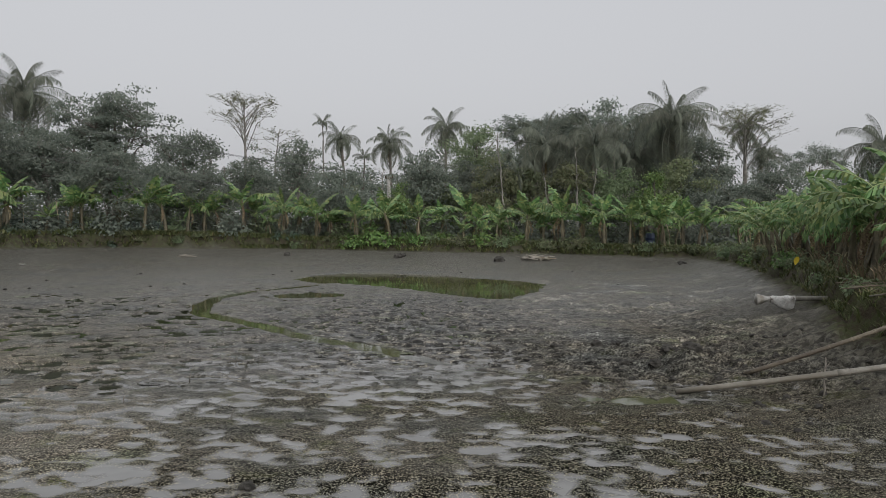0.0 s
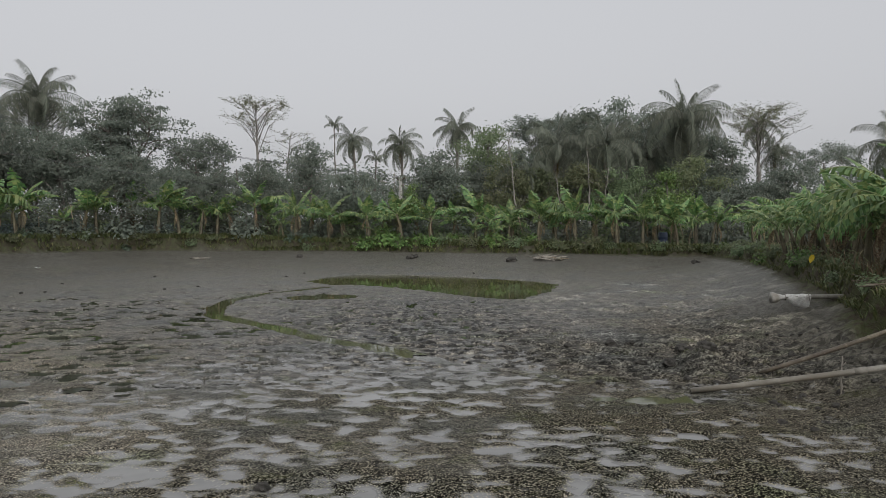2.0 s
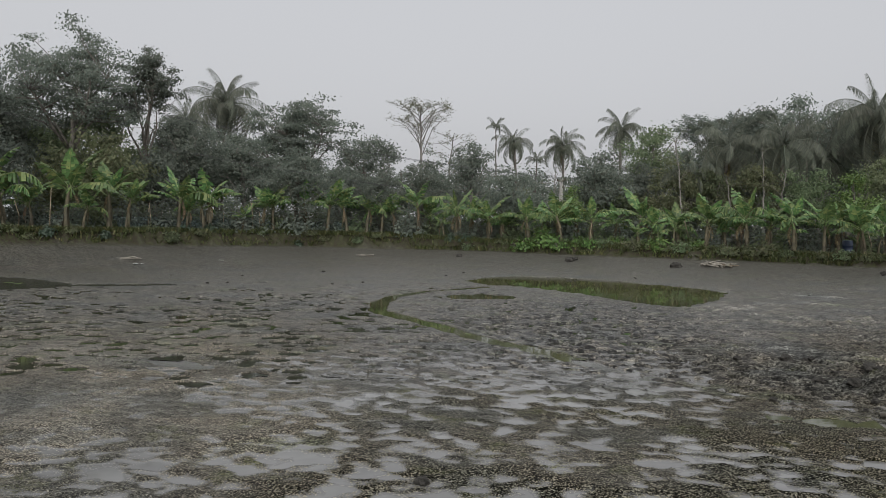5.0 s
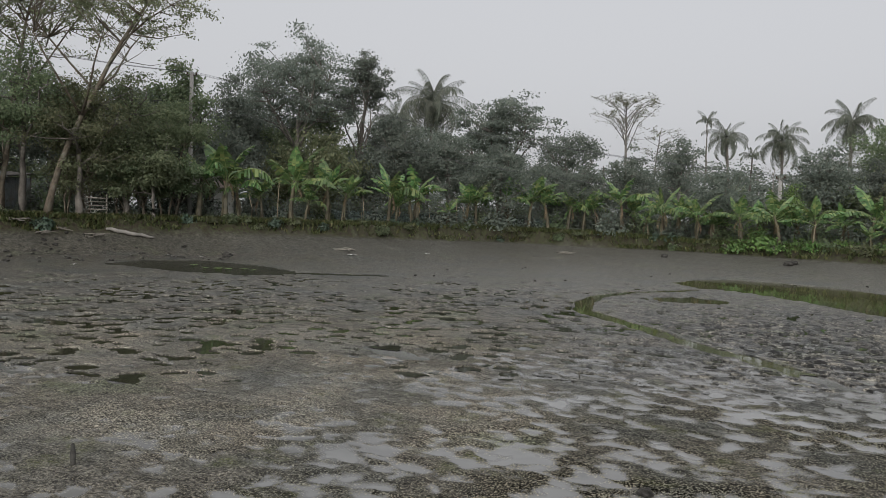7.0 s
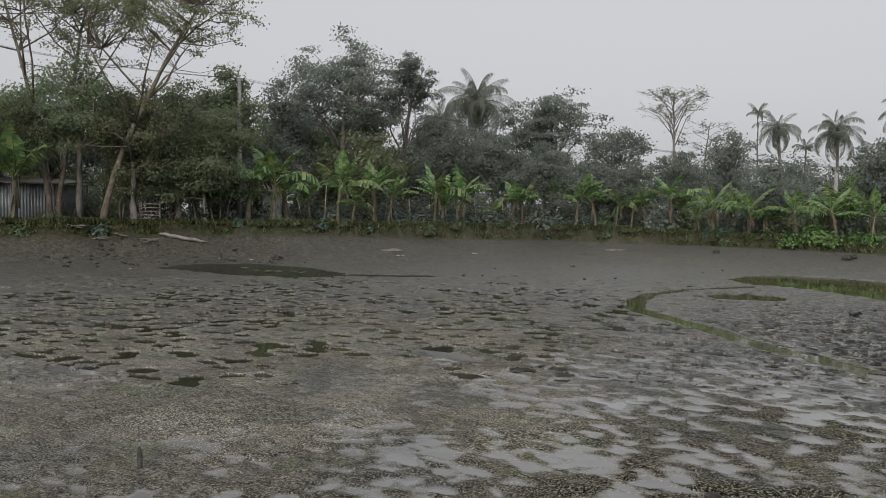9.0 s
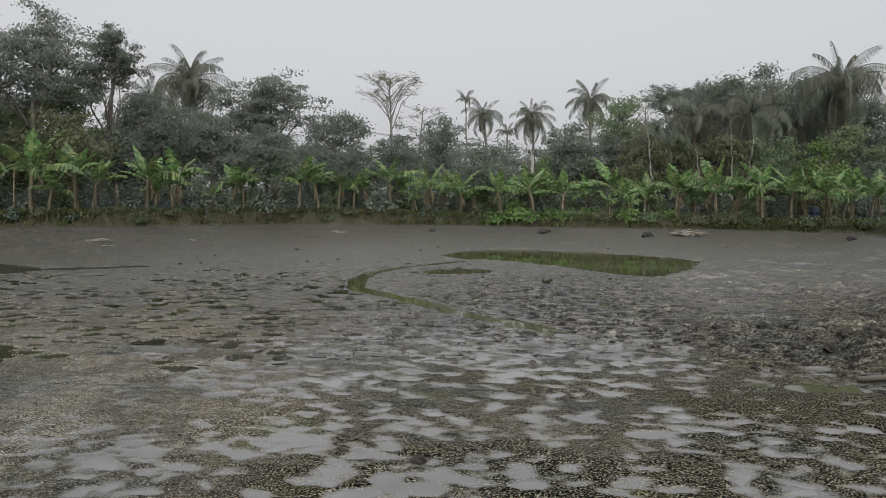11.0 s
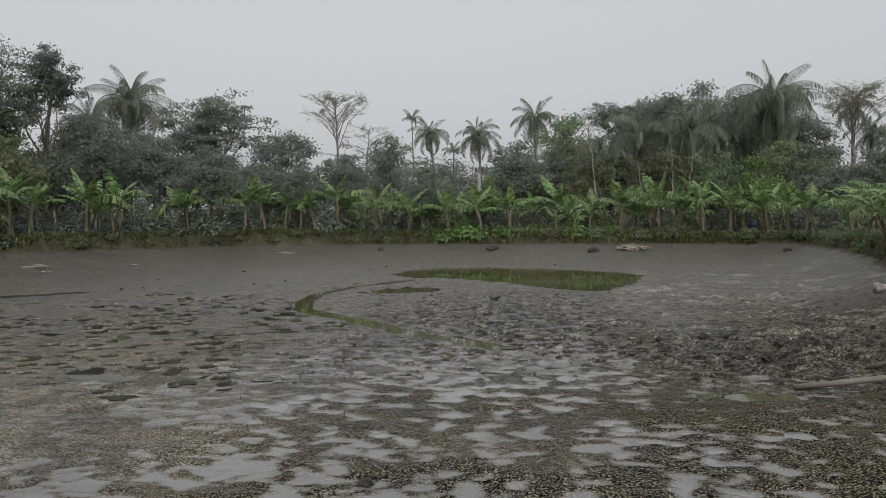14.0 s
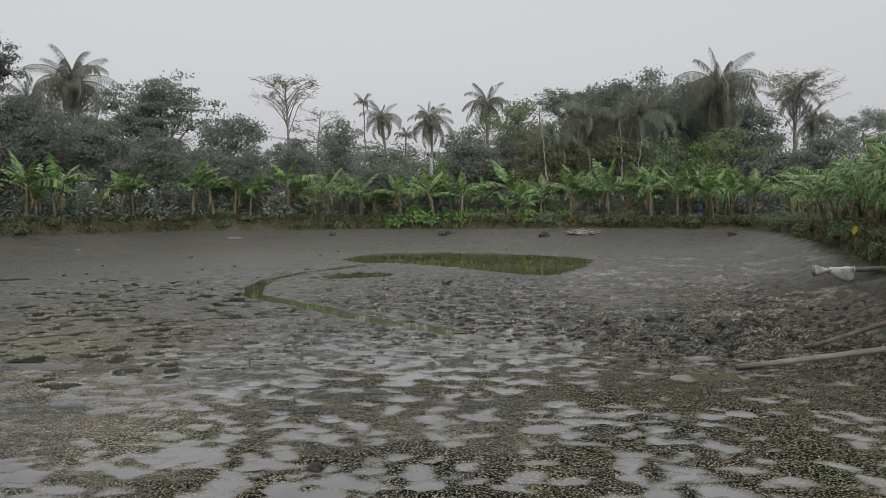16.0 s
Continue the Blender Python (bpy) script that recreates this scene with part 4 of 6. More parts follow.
def mast_parts(seed, h, rx, base, tiers, per, leaf, mats, trunk_r=0.16, rise=0.35, lean=0.3):
    """A tree with one straight mast and spreading side branches in its upper part, thinly leaved."""
    r = random.Random(seed)
    t, c = Shape(), Shape()
    n = 14
    la = r.uniform(0, 6.28)
    pts = [Vector((math.cos(la) * lean * (k / n) ** 1.5 + r.uniform(-0.05, 0.05), math.sin(la) * lean * (k / n) ** 1.5 + r.uniform(-0.05, 0.05), h * 0.97 * k / n)) for k in range(n + 1)]
    t.tube(pts, [trunk_r * (1 - 0.85 * k / n) + 0.015 for k in range(n + 1)], 8)
    for i in range(tiers):
        u = base + (0.98 - base) * (i / tiers) ** 0.8
        f = u * n
        k = min(n - 1, int(f))
        p0 = pts[k].lerp(pts[k + 1], f - k)
        a = i * 2.4 + r.uniform(-0.4, 0.4)
        reach = rx * r.uniform(0.55, 1.05) * (0.75 + 0.4 * math.sin(math.pi * min(1.0, (u - base) / (1 - base) + 0.15)))
        d = Vector((math.cos(a), math.sin(a), 0))
        if rise < 0.2:
            reach = rx * r.uniform(0.7, 1.05) * (1.05 - 0.45 * (u - base) / (1 - base))
        e = p0 + d * reach + Vector((0, 0, reach * rise * r.uniform(0.5, 1.2)))
        e.z = min(e.z, h) if rise >= 0.2 else p0.z + (h - p0.z) * r.uniform(0.5, 0.95)
        m1 = p0 + d * reach * 0.45 + Vector((r.uniform(-0.15, 0.15), r.uniform(-0.15, 0.15), reach * rise * 0.75 if rise >= 0.2 else (e.z - p0.z) * 0.7))
        b = trunk_r * 0.34 * (1 - 0.5 * u)
        t.tube([p0, m1, e], [b, b * 0.6, b * 0.2], 5)
        for j in range(7):
            v = r.uniform(0.3, 1.0)
            q0 = p0.lerp(m1, v * 2) if v < 0.5 else m1.lerp(e, v * 2 - 1)
            q1 = q0 + Vector((d.x * 0.4 + r.uniform(-0.7, 0.7), d.y * 0.4 + r.uniform(-0.7, 0.7), r.uniform(0.0, 0.45))) * rx * 0.32
            t.tube([q0, q0.lerp(q1, 0.5) + Vector((0, 0, -0.05)), q1], [b * 0.3, b * 0.22, 0.006], 4, cap=False)
            for g in range(per):
                p = q0.lerp(q1, r.uniform(0.2, 1.1)) + rand_dir(r) * rx * 0.10 * r.random()
                al = rand_dir(r, -0.5, 0.4) * leaf * r.uniform(0.7, 1.3)
                c.leaf(p, al, al.cross(Vector((0.2, 0.1, 1))).normalized() * leaf * 0.3)
    return t.mesh("trunk", mats[0]), c.mesh("crown", mats[1], soft=False)


def plant_tree(x, y, parts, label, turn=0.0, scale=1.0, name="tree", group="", sz=1.0, category="tree"):
    root = new(name)
    root.matrix_world = pose(x, y, ground_z(x, y) - 0.08, 0, 0, turn) @ Matrix.Diagonal((scale, scale, scale * sz, 1))
    under("trunk", parts[0], root)
    under("crown", parts[1], root)
    return tagged(root, label, category, group)


def shrub_mesh(seed, rx, ry, h, n, leaf, mat, droop=0.0):
    r = random.Random(seed)
    s = Shape()
    for j in range(n):
        d = rand_dir(r, 0.0, 1.0)
        q = r.random() ** 0.5
        bump = 0.75 + 0.5 * noise.noise(Vector((d.x * 2.2 + seed, d.y * 2.2, d.z * 2)))
        p = Vector((d.x * rx * q, d.y * ry * q, d.z * h * q)) * bump
        face = d + Vector((0, 0, 0.4)) + rand_dir(r) * 0.6
        al = (face.cross(rand_dir(r)).normalized() + Vector((0, 0, 0.1 - droop))).normalized() * leaf * r.uniform(0.6, 1.3)
        sd = face.cross(al).normalized() * leaf * 0.28
        s.leaf(p, al, sd)
    for k in range(10):
        d = rand_dir(r, 0.3, 1.0)
        s.tube([(0, 0, -0.1), (d.x * rx * 0.4, d.y * ry * 0.4, d.z * h * 0.4), (d.x * rx * 0.8, d.y * ry * 0.8, d.z * h * 0.8)], [0.03, 0.02, 0.006], 4, 1)
    return s.mesh("shrub", mat, BARK, soft=False)


# ---- bananas along the far and left banks: bearing, distance, height ----
FAR_BANANAS = [(29.4, 48.5, 3.3), (27.2, 49.5, 1.7), (25.9, 50.5, 2.9), (25.0, 51.5, 3.0), (22.6, 53.5, 3.3), (21.1, 54.5, 3.4), (19.7, 54.5, 3.3), (18.3, 55.0, 3.0),
               (17.2, 55.2, 2.7), (16.2, 55.6, 2.8), (14.4, 55.0, 3.7), (13.6, 56.5, 2.6), (11.6, 54.0, 3.8), (10.7, 54.6, 3.4), (9.3, 53.2, 3.3), (8.3, 54.0, 2.8),
               (6.3, 52.4, 3.2), (5.2, 53.5, 3.0), (3.9, 51.2, 3.5), (2.9, 53.0, 3.0), (1.8, 51.0, 3.3), (0.2, 52.5, 2.9), (-1.6, 52.4, 3.9), (-2.6, 50.4, 2.8),
               (-4.2, 51.0, 3.1), (-6.1, 48.6, 3.5), (-7.4, 50.0, 3.0), (-8.8, 48.4, 3.7), (-10.2, 49.4, 3.2), (-11.8, 48.0, 3.7), (-13.6, 47.6, 3.3), (-14.4, 48.4, 3.6),
               (-16.0, 47.2, 3.1), (-17.2, 47.8, 3.2), (-18.3, 47.2, 3.2)]
def behind_toe(az, d, inland):
    """The place on that bearing, moved outwards until it lies that far behind the toe of the bank."""
    x, y = spot(az, d)
    while float(bank(np.array([x]), np.array([y]))[0][0]) > -inland:
        d += 0.4
        x, y = spot(az, d)
    return x, y


for i, (az, d, h) in enumerate(FAR_BANANAS):
    x, y = behind_toe(az, d, 1.1)
    banana(x, y, h * (1.2 if az < 13 else 1.42), i, "banana plants on the far bank", "banana plant with torn green leaves on the far bank" if h > 2 else "young short banana plant beside taller ones on the far bank",
           0.45, (11 if az < 13 else 8) if h > 2 else 6, (3 if az < 13 else 1) if h > 2 else 1)
young = random.Random(77)
for i in range(30):
    x, y = spot(young.uniform(-18.5, 13), young.uniform(49.5, 54.5))
    if float(bank(np.array([x]), np.array([y]))[0][0]) < -1.0:
        banana(x, y, young.uniform(1.6, 3.0), 300 + i, "young banana plants on the far bank", "young banana sucker among the taller plants on the bank", 0.5, 6, 1)
LEFT_BANANAS = [(59.8, 41.0, 5.6), (61.2, 42.0, 5.8), (45.0, 43.0, 4.3), (43.2, 44.2, 4.2), (42.2, 45.5, 3.2), (38.6, 44.6, 4.0), (37.6, 45.6, 2.4), (36.0, 45.6, 3.8), (34.9, 46.4, 3.2), (31.5, 47.6, 3.5), (30.9, 48.6, 2.4),
                (29.8, 48.2, 2.8), (40.6, 46.5, 2.6), (50.0, 47.0, 3.6), (47.5, 48.0, 3.8)]
for i, (az, d, h) in enumerate(LEFT_BANANAS):
    x, y = behind_toe(az, d + 2.2, 1.1)
    banana(x, y, h * (1.36 if i > 1 else 1.0), 100 + i, "banana plants on the left bank", "banana plant with broad leaves and brown stem on the bank", 0.7, 9, 1)
# dense stand on the bank beside the pipes
RIGHT_BANANAS = [(8.3, 13.8, 3.3), (9.3, 15.2, 3.6), (10.0, 17.0, 3.4), (8.9, 12.6, 3.2), (10.6, 18.9, 3.3), (11.0, 21.0, 3.5), (12.1, 19.6, 3.8), (11.9, 23.4, 3.3), (13.0, 26.0, 3.4), (13.6, 23.6, 3.9),
                 (13.2, 28.9, 3.2), (14.6, 31.6, 3.4), (15.0, 28.6, 3.8), (14.5, 34.6, 3.2), (15.6, 37.6, 3.4), (15.8, 41.0, 3.2), (16.4, 34.0, 3.6), (11.0, 14.2, 3.7), (10.2, 11.4, 3.4), (12.0, 16.6, 3.9), (17.0, 43.5, 3.2),
                 (11.1, 22.4, 3.3), (12.3, 25.0, 3.4), (12.8, 27.4, 3.3), (13.7, 30.3, 3.4), (14.1, 33.0, 3.3), (14.8, 36.2, 3.3), (9.6, 18.2, 3.3), (8.9, 16.0, 3.2)]
for i, (x, y, h) in enumerate(RIGHT_BANANAS):
    banana(x, y, h * 1.02, 200 + i, "banana plants beside the pipes", "leaning banana plant with arching torn leaves in a stand", 0.45, 11, 3, ARCHED_LEAVES, 11)
stand = random.Random(31)
for i in range(26):
    x, y = 8.3 + 0.235 * (16 * i / 25) + stand.uniform(-0.3, 1.6), 12.4 + 16 * i / 25 + stand.uniform(-0.4, 0.4)
    banana(x, y, stand.uniform(1.9, 3.1), 400 + i, "young banana plants beside the pipes", "young banana plant squeezed into the stand on the bank", 0.6, 8, 1, ARCHED_LEAVES, 14)

# ---- palms ----
for az, d, top, seed, size in [(a_, d_ * 1.22, 2.2 + (t_ - 2.2) * 1.22 - 0.8, s_, z_ * 1.08) for a_, d_, t_, s_, z_ in [(28.6, 62, 12.1, 1, 1.15), (31.3, 74, 12.0, 2, 0.9), (7.1, 66, 10.1, 3, 0.66), (3.75, 62, 9.4, 4, 0.72), (-0.2, 60, 10.4, 5, 0.78), (-8.5, 57, 8.6, 6, 1.05), (-13.5, 58, 8.6, 7, 1.05),
                               (-17.3, 48.5, 9.1, 8, 1.02), (-5.0, 60, 6.8, 9, 1.0), (-21.2, 82, 12.3, 10, 0.85), (-22.0, 76, 9.2, 11, 0.8), (-28.9, 50, 7.2, 12, 0.85), (-11.2, 66, 9.8, 13, 1.0), (-15.6, 60, 8.2, 14, 1.0), (30.6, 60, 7.6, 15, 0.9), (45.2, 66, 8.8, 16, 1.0)]]:
    x, y = spot(az, d)
    coconut_palm(x, y, top, seed, "coconut palm with drooping feathery fronds", 40 if size > 0.95 else 26, size)
for az, d, top, seed, size in [(-7.2, 58.5, 8.0, 31, 1.05), (-10.9, 58, 8.2, 32, 1.0), (-13.6, 61, 7.4, 33, 0.9), (-4.8, 58, 5.6, 34, 0.95), (1.6, 60, 5.8, 35, 0.9)]:
    x, y = spot(az, d)
    coconut_palm(x, y, top, seed, "coconut palm with long hanging fronds in the grove", 28, size)
for az, d, top, seed in [(8.75, 75, 11.9, 21), (-22.7, 80, 8.8, 22), (5.9, 70, 8.2, 23), (-12.6, 60, 8.8, 24)]:
    x, y = spot(az, d)
    areca_palm(x, y, top, seed, size=0.72)

# ---- named trees of the skyline ----
def grow(az, d, top, rx, base, seed, leafm, label, bark=BARK, clumps=40, per=190, leaf=0.28, flat=0.55, clump_r=1.15, trunk_r=0.22, stems=1, sparse=1.0, name="tree", hollow=0.55, slant=None, tiers=0):
    x, y = spot(az, d)
    h = top + 0.3 - ground_z(x, y)
    parts = broadleaf_parts(seed, h, rx, base, clumps, per, leaf, (bark, leafm), flat, clump_r, trunk_r, stems, sparse, hollow, slant, tiers)
    return plant_tree(x, y, parts, label, name=name)



def mast(az, d, top, rx, base, seed, leafm, label, tiers, per, leaf=0.18, trunk_r=0.16, rise=0.35, lean=0.3, bark=BARK_PALE):
    x, y = spot(az, d)
    return plant_tree(x, y, mast_parts(seed, top - ground_z(x, y), rx, base, tiers, per, leaf, (bark, leafm), trunk_r, rise, lean), label)


grow(38.6, 58, 15.4, 5.0, 5.5, 31, LEAF_DARK_HAZED, "tall broad-crowned tree with dark leaves behind the bananas", clumps=150, clump_r=0.85, per=85, leaf=0.25, trunk_r=0.28, flat=0.85, hollow=0.3, tiers=8)
grow(34.0, 60, 15.2, 2.4, 7.0, 32, LEAF_DARK_HAZED, "tall tree with a knobbly upright crown", clumps=70, clump_r=0.65, per=80, leaf=0.25, hollow=0.35)
grow(36.6, 62, 11.4, 3.6, 2.5, 33, LEAF_MID_HAZED, "leafy tree with pale stems showing through", BARK_PALE, stems=3)
grow(42.4, 61, 13.0, 2.3, 2.0, 34, LEAF_DARK_HAZED, "narrow columnar dark tree beside the power pole", clumps=40, hollow=0.2)
grow(40.4, 68, 13.2, 3.2, 2.5, 130, LEAF_DARK_HAZED, "tall leafy tree closing the gap beside the power pole", clumps=46, hollow=0.2)
grow(31.6, 66, 11.4, 3.2, 2.0, 131, LEAF_DARK_HAZED, "leafy dark tree below the tall coconut palm", clumps=40, hollow=0.25)
grow(25.0, 66, 10.2, 3.6, 3.0, 35, LEAF_DARK_HAZED, "dark open-crowned tree with layered branches", clumps=60, clump_r=0.8, per=110, flat=0.95, tiers=6)
grow(22.9, 65, 13.0, 4.3, 5.6, 36, LEAF_DARK_HAZED, "dark layered tree with spreading level branches", clumps=110, flat=1.0, clump_r=0.75, per=70, hollow=0.3, tiers=6)
grow(18.2, 75, 11.2, 4.2, 3.0, 37, LEAF_DARK_HAZED, "rounded dense dark tree", clumps=34)
mast(14.2, 70, 13.6, 3.2, 0.60, 38, LEAF_OLIVE_HAZED, "tall bare-stemmed tree with a thin flat crown of sparse twigs", 26, 13, rise=0.10, trunk_r=0.2)
mast(12.5, 69, 11.0, 2.6, 0.45, 39, LEAF_OLIVE_HAZED, "half-bare slanting tree with thin twigs", 18, 9, lean=1.6, trunk_r=0.12)
grow(-2.9, 66, 10.8, 2.6, 4.5, 40, LEAF_MID_HAZED, "round-crowned tree with lighter green leaves", clumps=26)
mast(-4.2, 62, 10.0, 1.7, 0.4, 41, LEAF_OLIVE_HAZED, "nearly bare grey tree with upright twigs", 14, 2, rise=0.9, trunk_r=0.10)
mast(-6.4, 75, 12.4, 3.8, 0.5, 42, LEAF_DARK_HAZED, "flat-topped tree with fine sparse foliage", 34, 30, leaf=0.24, rise=0.14)
grow(-8.9, 64, 11.6, 3.2, 4.0, 43, LEAF_DARK_HAZED, "dense dark tree with a domed crown", clumps=34)
grow(-12.4, 64, 12.4, 3.4, 4.0, 44, LEAF_DARK_HAZED, "dense dark tree with a rounded knobbly crown", clumps=36)
grow(-15.6, 67, 13.0, 3.4, 4.5, 45, LEAF_DARK_HAZED, "tall dense dark tree behind the palms", clumps=36)
grow(-18.4, 64, 10.0, 2.4, 3.0, 46, LEAF_DARK_HAZED, "dense dark tree at the edge of the grove", clumps=26)
mast(-21.4, 90, 14.8, 4.6, 0.55, 47, LEAF_OLIVE_HAZED, "rain tree with a wide flat airy crown", 34, 18, trunk_r=0.24, rise=0.14)
grow(-25.6, 110, 12.6, 4.5, 6.0, 48, LEAF_DARK_HAZED, "distant flat-crowned tree above the bananas", clumps=30, flat=0.9)
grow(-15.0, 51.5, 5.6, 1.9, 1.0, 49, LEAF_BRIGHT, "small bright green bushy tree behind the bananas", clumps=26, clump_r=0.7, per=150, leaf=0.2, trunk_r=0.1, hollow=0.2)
grow(-13.4, 53, 5.9, 1.0, 1.6, 50, LEAF_MID_HAZED, "slim young tree with pale leaves", BARK_PALE, clumps=12, clump_r=0.55, per=110, leaf=0.2, trunk_r=0.07)
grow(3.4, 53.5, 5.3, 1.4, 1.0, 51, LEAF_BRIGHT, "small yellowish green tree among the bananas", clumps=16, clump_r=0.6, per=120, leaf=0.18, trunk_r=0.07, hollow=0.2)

# lower leafy trees and bare stems at the front of the grove
for az, d, top, rx, seed, leafm in [(-3.4, 57, 7.2, 2.3, 52, LEAF_OLIVE_HAZED), (-6.4, 57.5, 6.6, 2.2, 53, LEAF_MID_HAZED), (-9.2, 56.5, 6.9, 2.3, 54, LEAF_OLIVE_HAZED), (-11.8, 57, 6.4, 2.2, 55, LEAF_MID_HAZED), (-16.6, 56, 6.8, 2.3, 56, LEAF_OLIVE_HAZED), (0.6, 58, 6.2, 2.3, 57, LEAF_MID_HAZED)]:
    grow(az, d, top, rx, 0.8, seed, leafm, "low leafy tree at the front of the grove", BARK_PALE, clumps=30, clump_r=0.8, per=130, leaf=0.25, trunk_r=0.1, hollow=0.4)
for az, d, top, rx, seed in [(-9.9, 54.5, 8.0, 1.3, 73), (-10.7, 55, 6.4, 1.1, 74), (-4.6, 55, 8.6, 1.5, 75), (-7.9, 55, 6.2, 1.0, 76), (-15.4, 55, 6.0, 0.9, 77), (4.6, 56, 6.4, 1.2, 78)]:
    mast(az, d, top, rx, 0.35, seed, LEAF_OLIVE_HAZED, "thin pale leafless stem with upright twigs behind the bananas", 9, 1, rise=0.9, trunk_r=0.06, lean=0.6)

# trees on the left bank, close by the water
grow(57.4, 44.6, 19.0, 5.6, 6.6, 60, LEAF_OLIVE_HAZED, "tall airy tree with a forked brown trunk on the bank", BARK_WARM, clumps=210, clump_r=0.62, per=44, leaf=0.19, trunk_r=0.19, stems=2, flat=0.95, hollow=0.3)
grow(54.6, 43.8, 16.4, 6.0, 7.2, 61, LEAF_OLIVE_HAZED, "slanting tree with long bare limbs and thin foliage", BARK_WARM, clumps=190, clump_r=0.6, per=44, leaf=0.19, trunk_r=0.17, flat=1.0, slant=(3.0, 3.8), hollow=0.3)
grow(56.0, 45.0, 10.2, 3.4, 3.2, 62, LEAF_MID_HAZED, "dense leafy tree on the bank with brownish new leaves", clumps=64, clump_r=0.85, per=115, leaf=0.19, trunk_r=0.2, hollow=0.35)
grow(52.6, 44.2, 9.4, 3.4, 1.6, 63, LEAF_OLIVE_HAZED, "dense bushy tree overhanging the pond edge", clumps=64, clump_r=0.85, per=115, leaf=0.19, trunk_r=0.2, hollow=0.35)
grow(49.8, 45.4, 10.0, 3.0, 2.0, 71, LEAF_MID_HAZED, "leafy spreading tree with fine green leaves on the bank", clumps=56, clump_r=0.85, per=115, leaf=0.19, trunk_r=0.18, hollow=0.35)
grow(48.0, 44.4, 6.2, 2.8, 0.8, 64, LEAF_MID_HAZED, "leafy green bush tree on the bank", clumps=38, clump_r=0.8, per=190, leaf=0.24, trunk_r=0.12, hollow=0.2)
for az, d, top, rx, seed, leafm in [(52.0, 45.4, 6.2, 2.2, 120, LEAF_OLIVE_HAZED), (50.2, 45.6, 5.6, 2.1, 121, LEAF_MID_HAZED), (48.4, 46.0, 6.4, 2.2, 122, LEAF_MID_HAZED), (46.8, 46.4, 5.6, 1.9, 123, LEAF_MID_HAZED), (53.6, 45.8, 7.6, 2.4, 124, LEAF_OLIVE_HAZED), (57.0, 45.6, 7.8, 2.4, 125, LEAF_MID_HAZED), (47.2, 46.5, 8.4, 2.4, 126, LEAF_MID_HAZED), (60.0, 46.2, 8.6, 2.6, 127, LEAF_OLIVE_HAZED)]:
    grow(az, d, top, rx, 0.5 if seed in (120, 121, 122, 123) else 3.2, seed, leafm, "bushy young tree leaning over the edge of the bank", BARK_WARM, clumps=34, clump_r=0.65, per=120, leaf=0.19, trunk_r=0.09, stems=2, hollow=0.25)
grow(46.4, 52, 11.5, 3.2, 3.0, 70, LEAF_MID_HAZED, "leafy tree behind the power pole", clumps=36, clump_r=1.0, per=170, leaf=0.28, hollow=0.3)
grow(60.5, 50, 9.5, 3.6, 2.0, 65, LEAF_MID_HAZED, "leafy tree behind the tin shed", clumps=34, hollow=0.3)
grow(48.6, 56, 10.6, 3.6, 2.0, 66, LEAF_DARK_HAZED, "dark leafy tree behind the white house", clumps=36, hollow=0.3)
grow(52.8, 58, 11.0, 3.8, 2.0, 67, LEAF_DARK_HAZED, "dark leafy tree behind the white house", clumps=36, hollow=0.3)
grow(57.5, 58, 11.0, 3.8, 2.0, 68, LEAF_DARK_HAZED, "dark leafy tree behind the tin shed", clumps=36, hollow=0.3)
grow(64.5, 48, 10.5, 3.8, 2.0, 69, LEAF_DARK_HAZED, "dark leafy tree behind the tin shed", clumps=36, hollow=0.3)

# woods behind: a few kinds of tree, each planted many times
WOODS = [broadleaf_parts(80, 7.6, 3.3, 1.2, 46, 100, 0.28, (BARK, LEAF_DARK_HAZED), 0.6, 0.95, 0.16, 1, 1.0, 0.3),
         broadleaf_parts(81, 6.4, 3.0, 0.6, 44, 100, 0.28, (BARK, LEAF_DARK_HAZED), 0.7, 0.95, 0.14, 2, 1.0, 0.3),
         broadleaf_parts(82, 8.2, 2.8, 1.6, 42, 100, 0.28, (BARK_PALE, LEAF_DARK_HAZED), 0.6, 0.9, 0.15, 1, 1.0, 0.3),
         broadleaf_parts(83, 5.2, 2.6, 0.3, 38, 100, 0.28, (BARK, LEAF_OLIVE_HAZED), 0.7, 0.85, 0.12, 3, 1.0, 0.3)]
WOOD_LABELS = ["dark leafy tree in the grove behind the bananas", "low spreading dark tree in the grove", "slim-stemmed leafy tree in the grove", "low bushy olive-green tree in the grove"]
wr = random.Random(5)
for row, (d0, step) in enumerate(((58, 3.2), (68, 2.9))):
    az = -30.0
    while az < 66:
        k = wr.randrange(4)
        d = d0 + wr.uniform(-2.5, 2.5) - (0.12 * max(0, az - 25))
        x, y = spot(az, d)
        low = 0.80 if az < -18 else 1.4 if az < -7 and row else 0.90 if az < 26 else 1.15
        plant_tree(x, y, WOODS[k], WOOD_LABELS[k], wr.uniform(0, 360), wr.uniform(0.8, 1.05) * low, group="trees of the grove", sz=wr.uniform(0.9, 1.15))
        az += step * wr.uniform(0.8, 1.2)

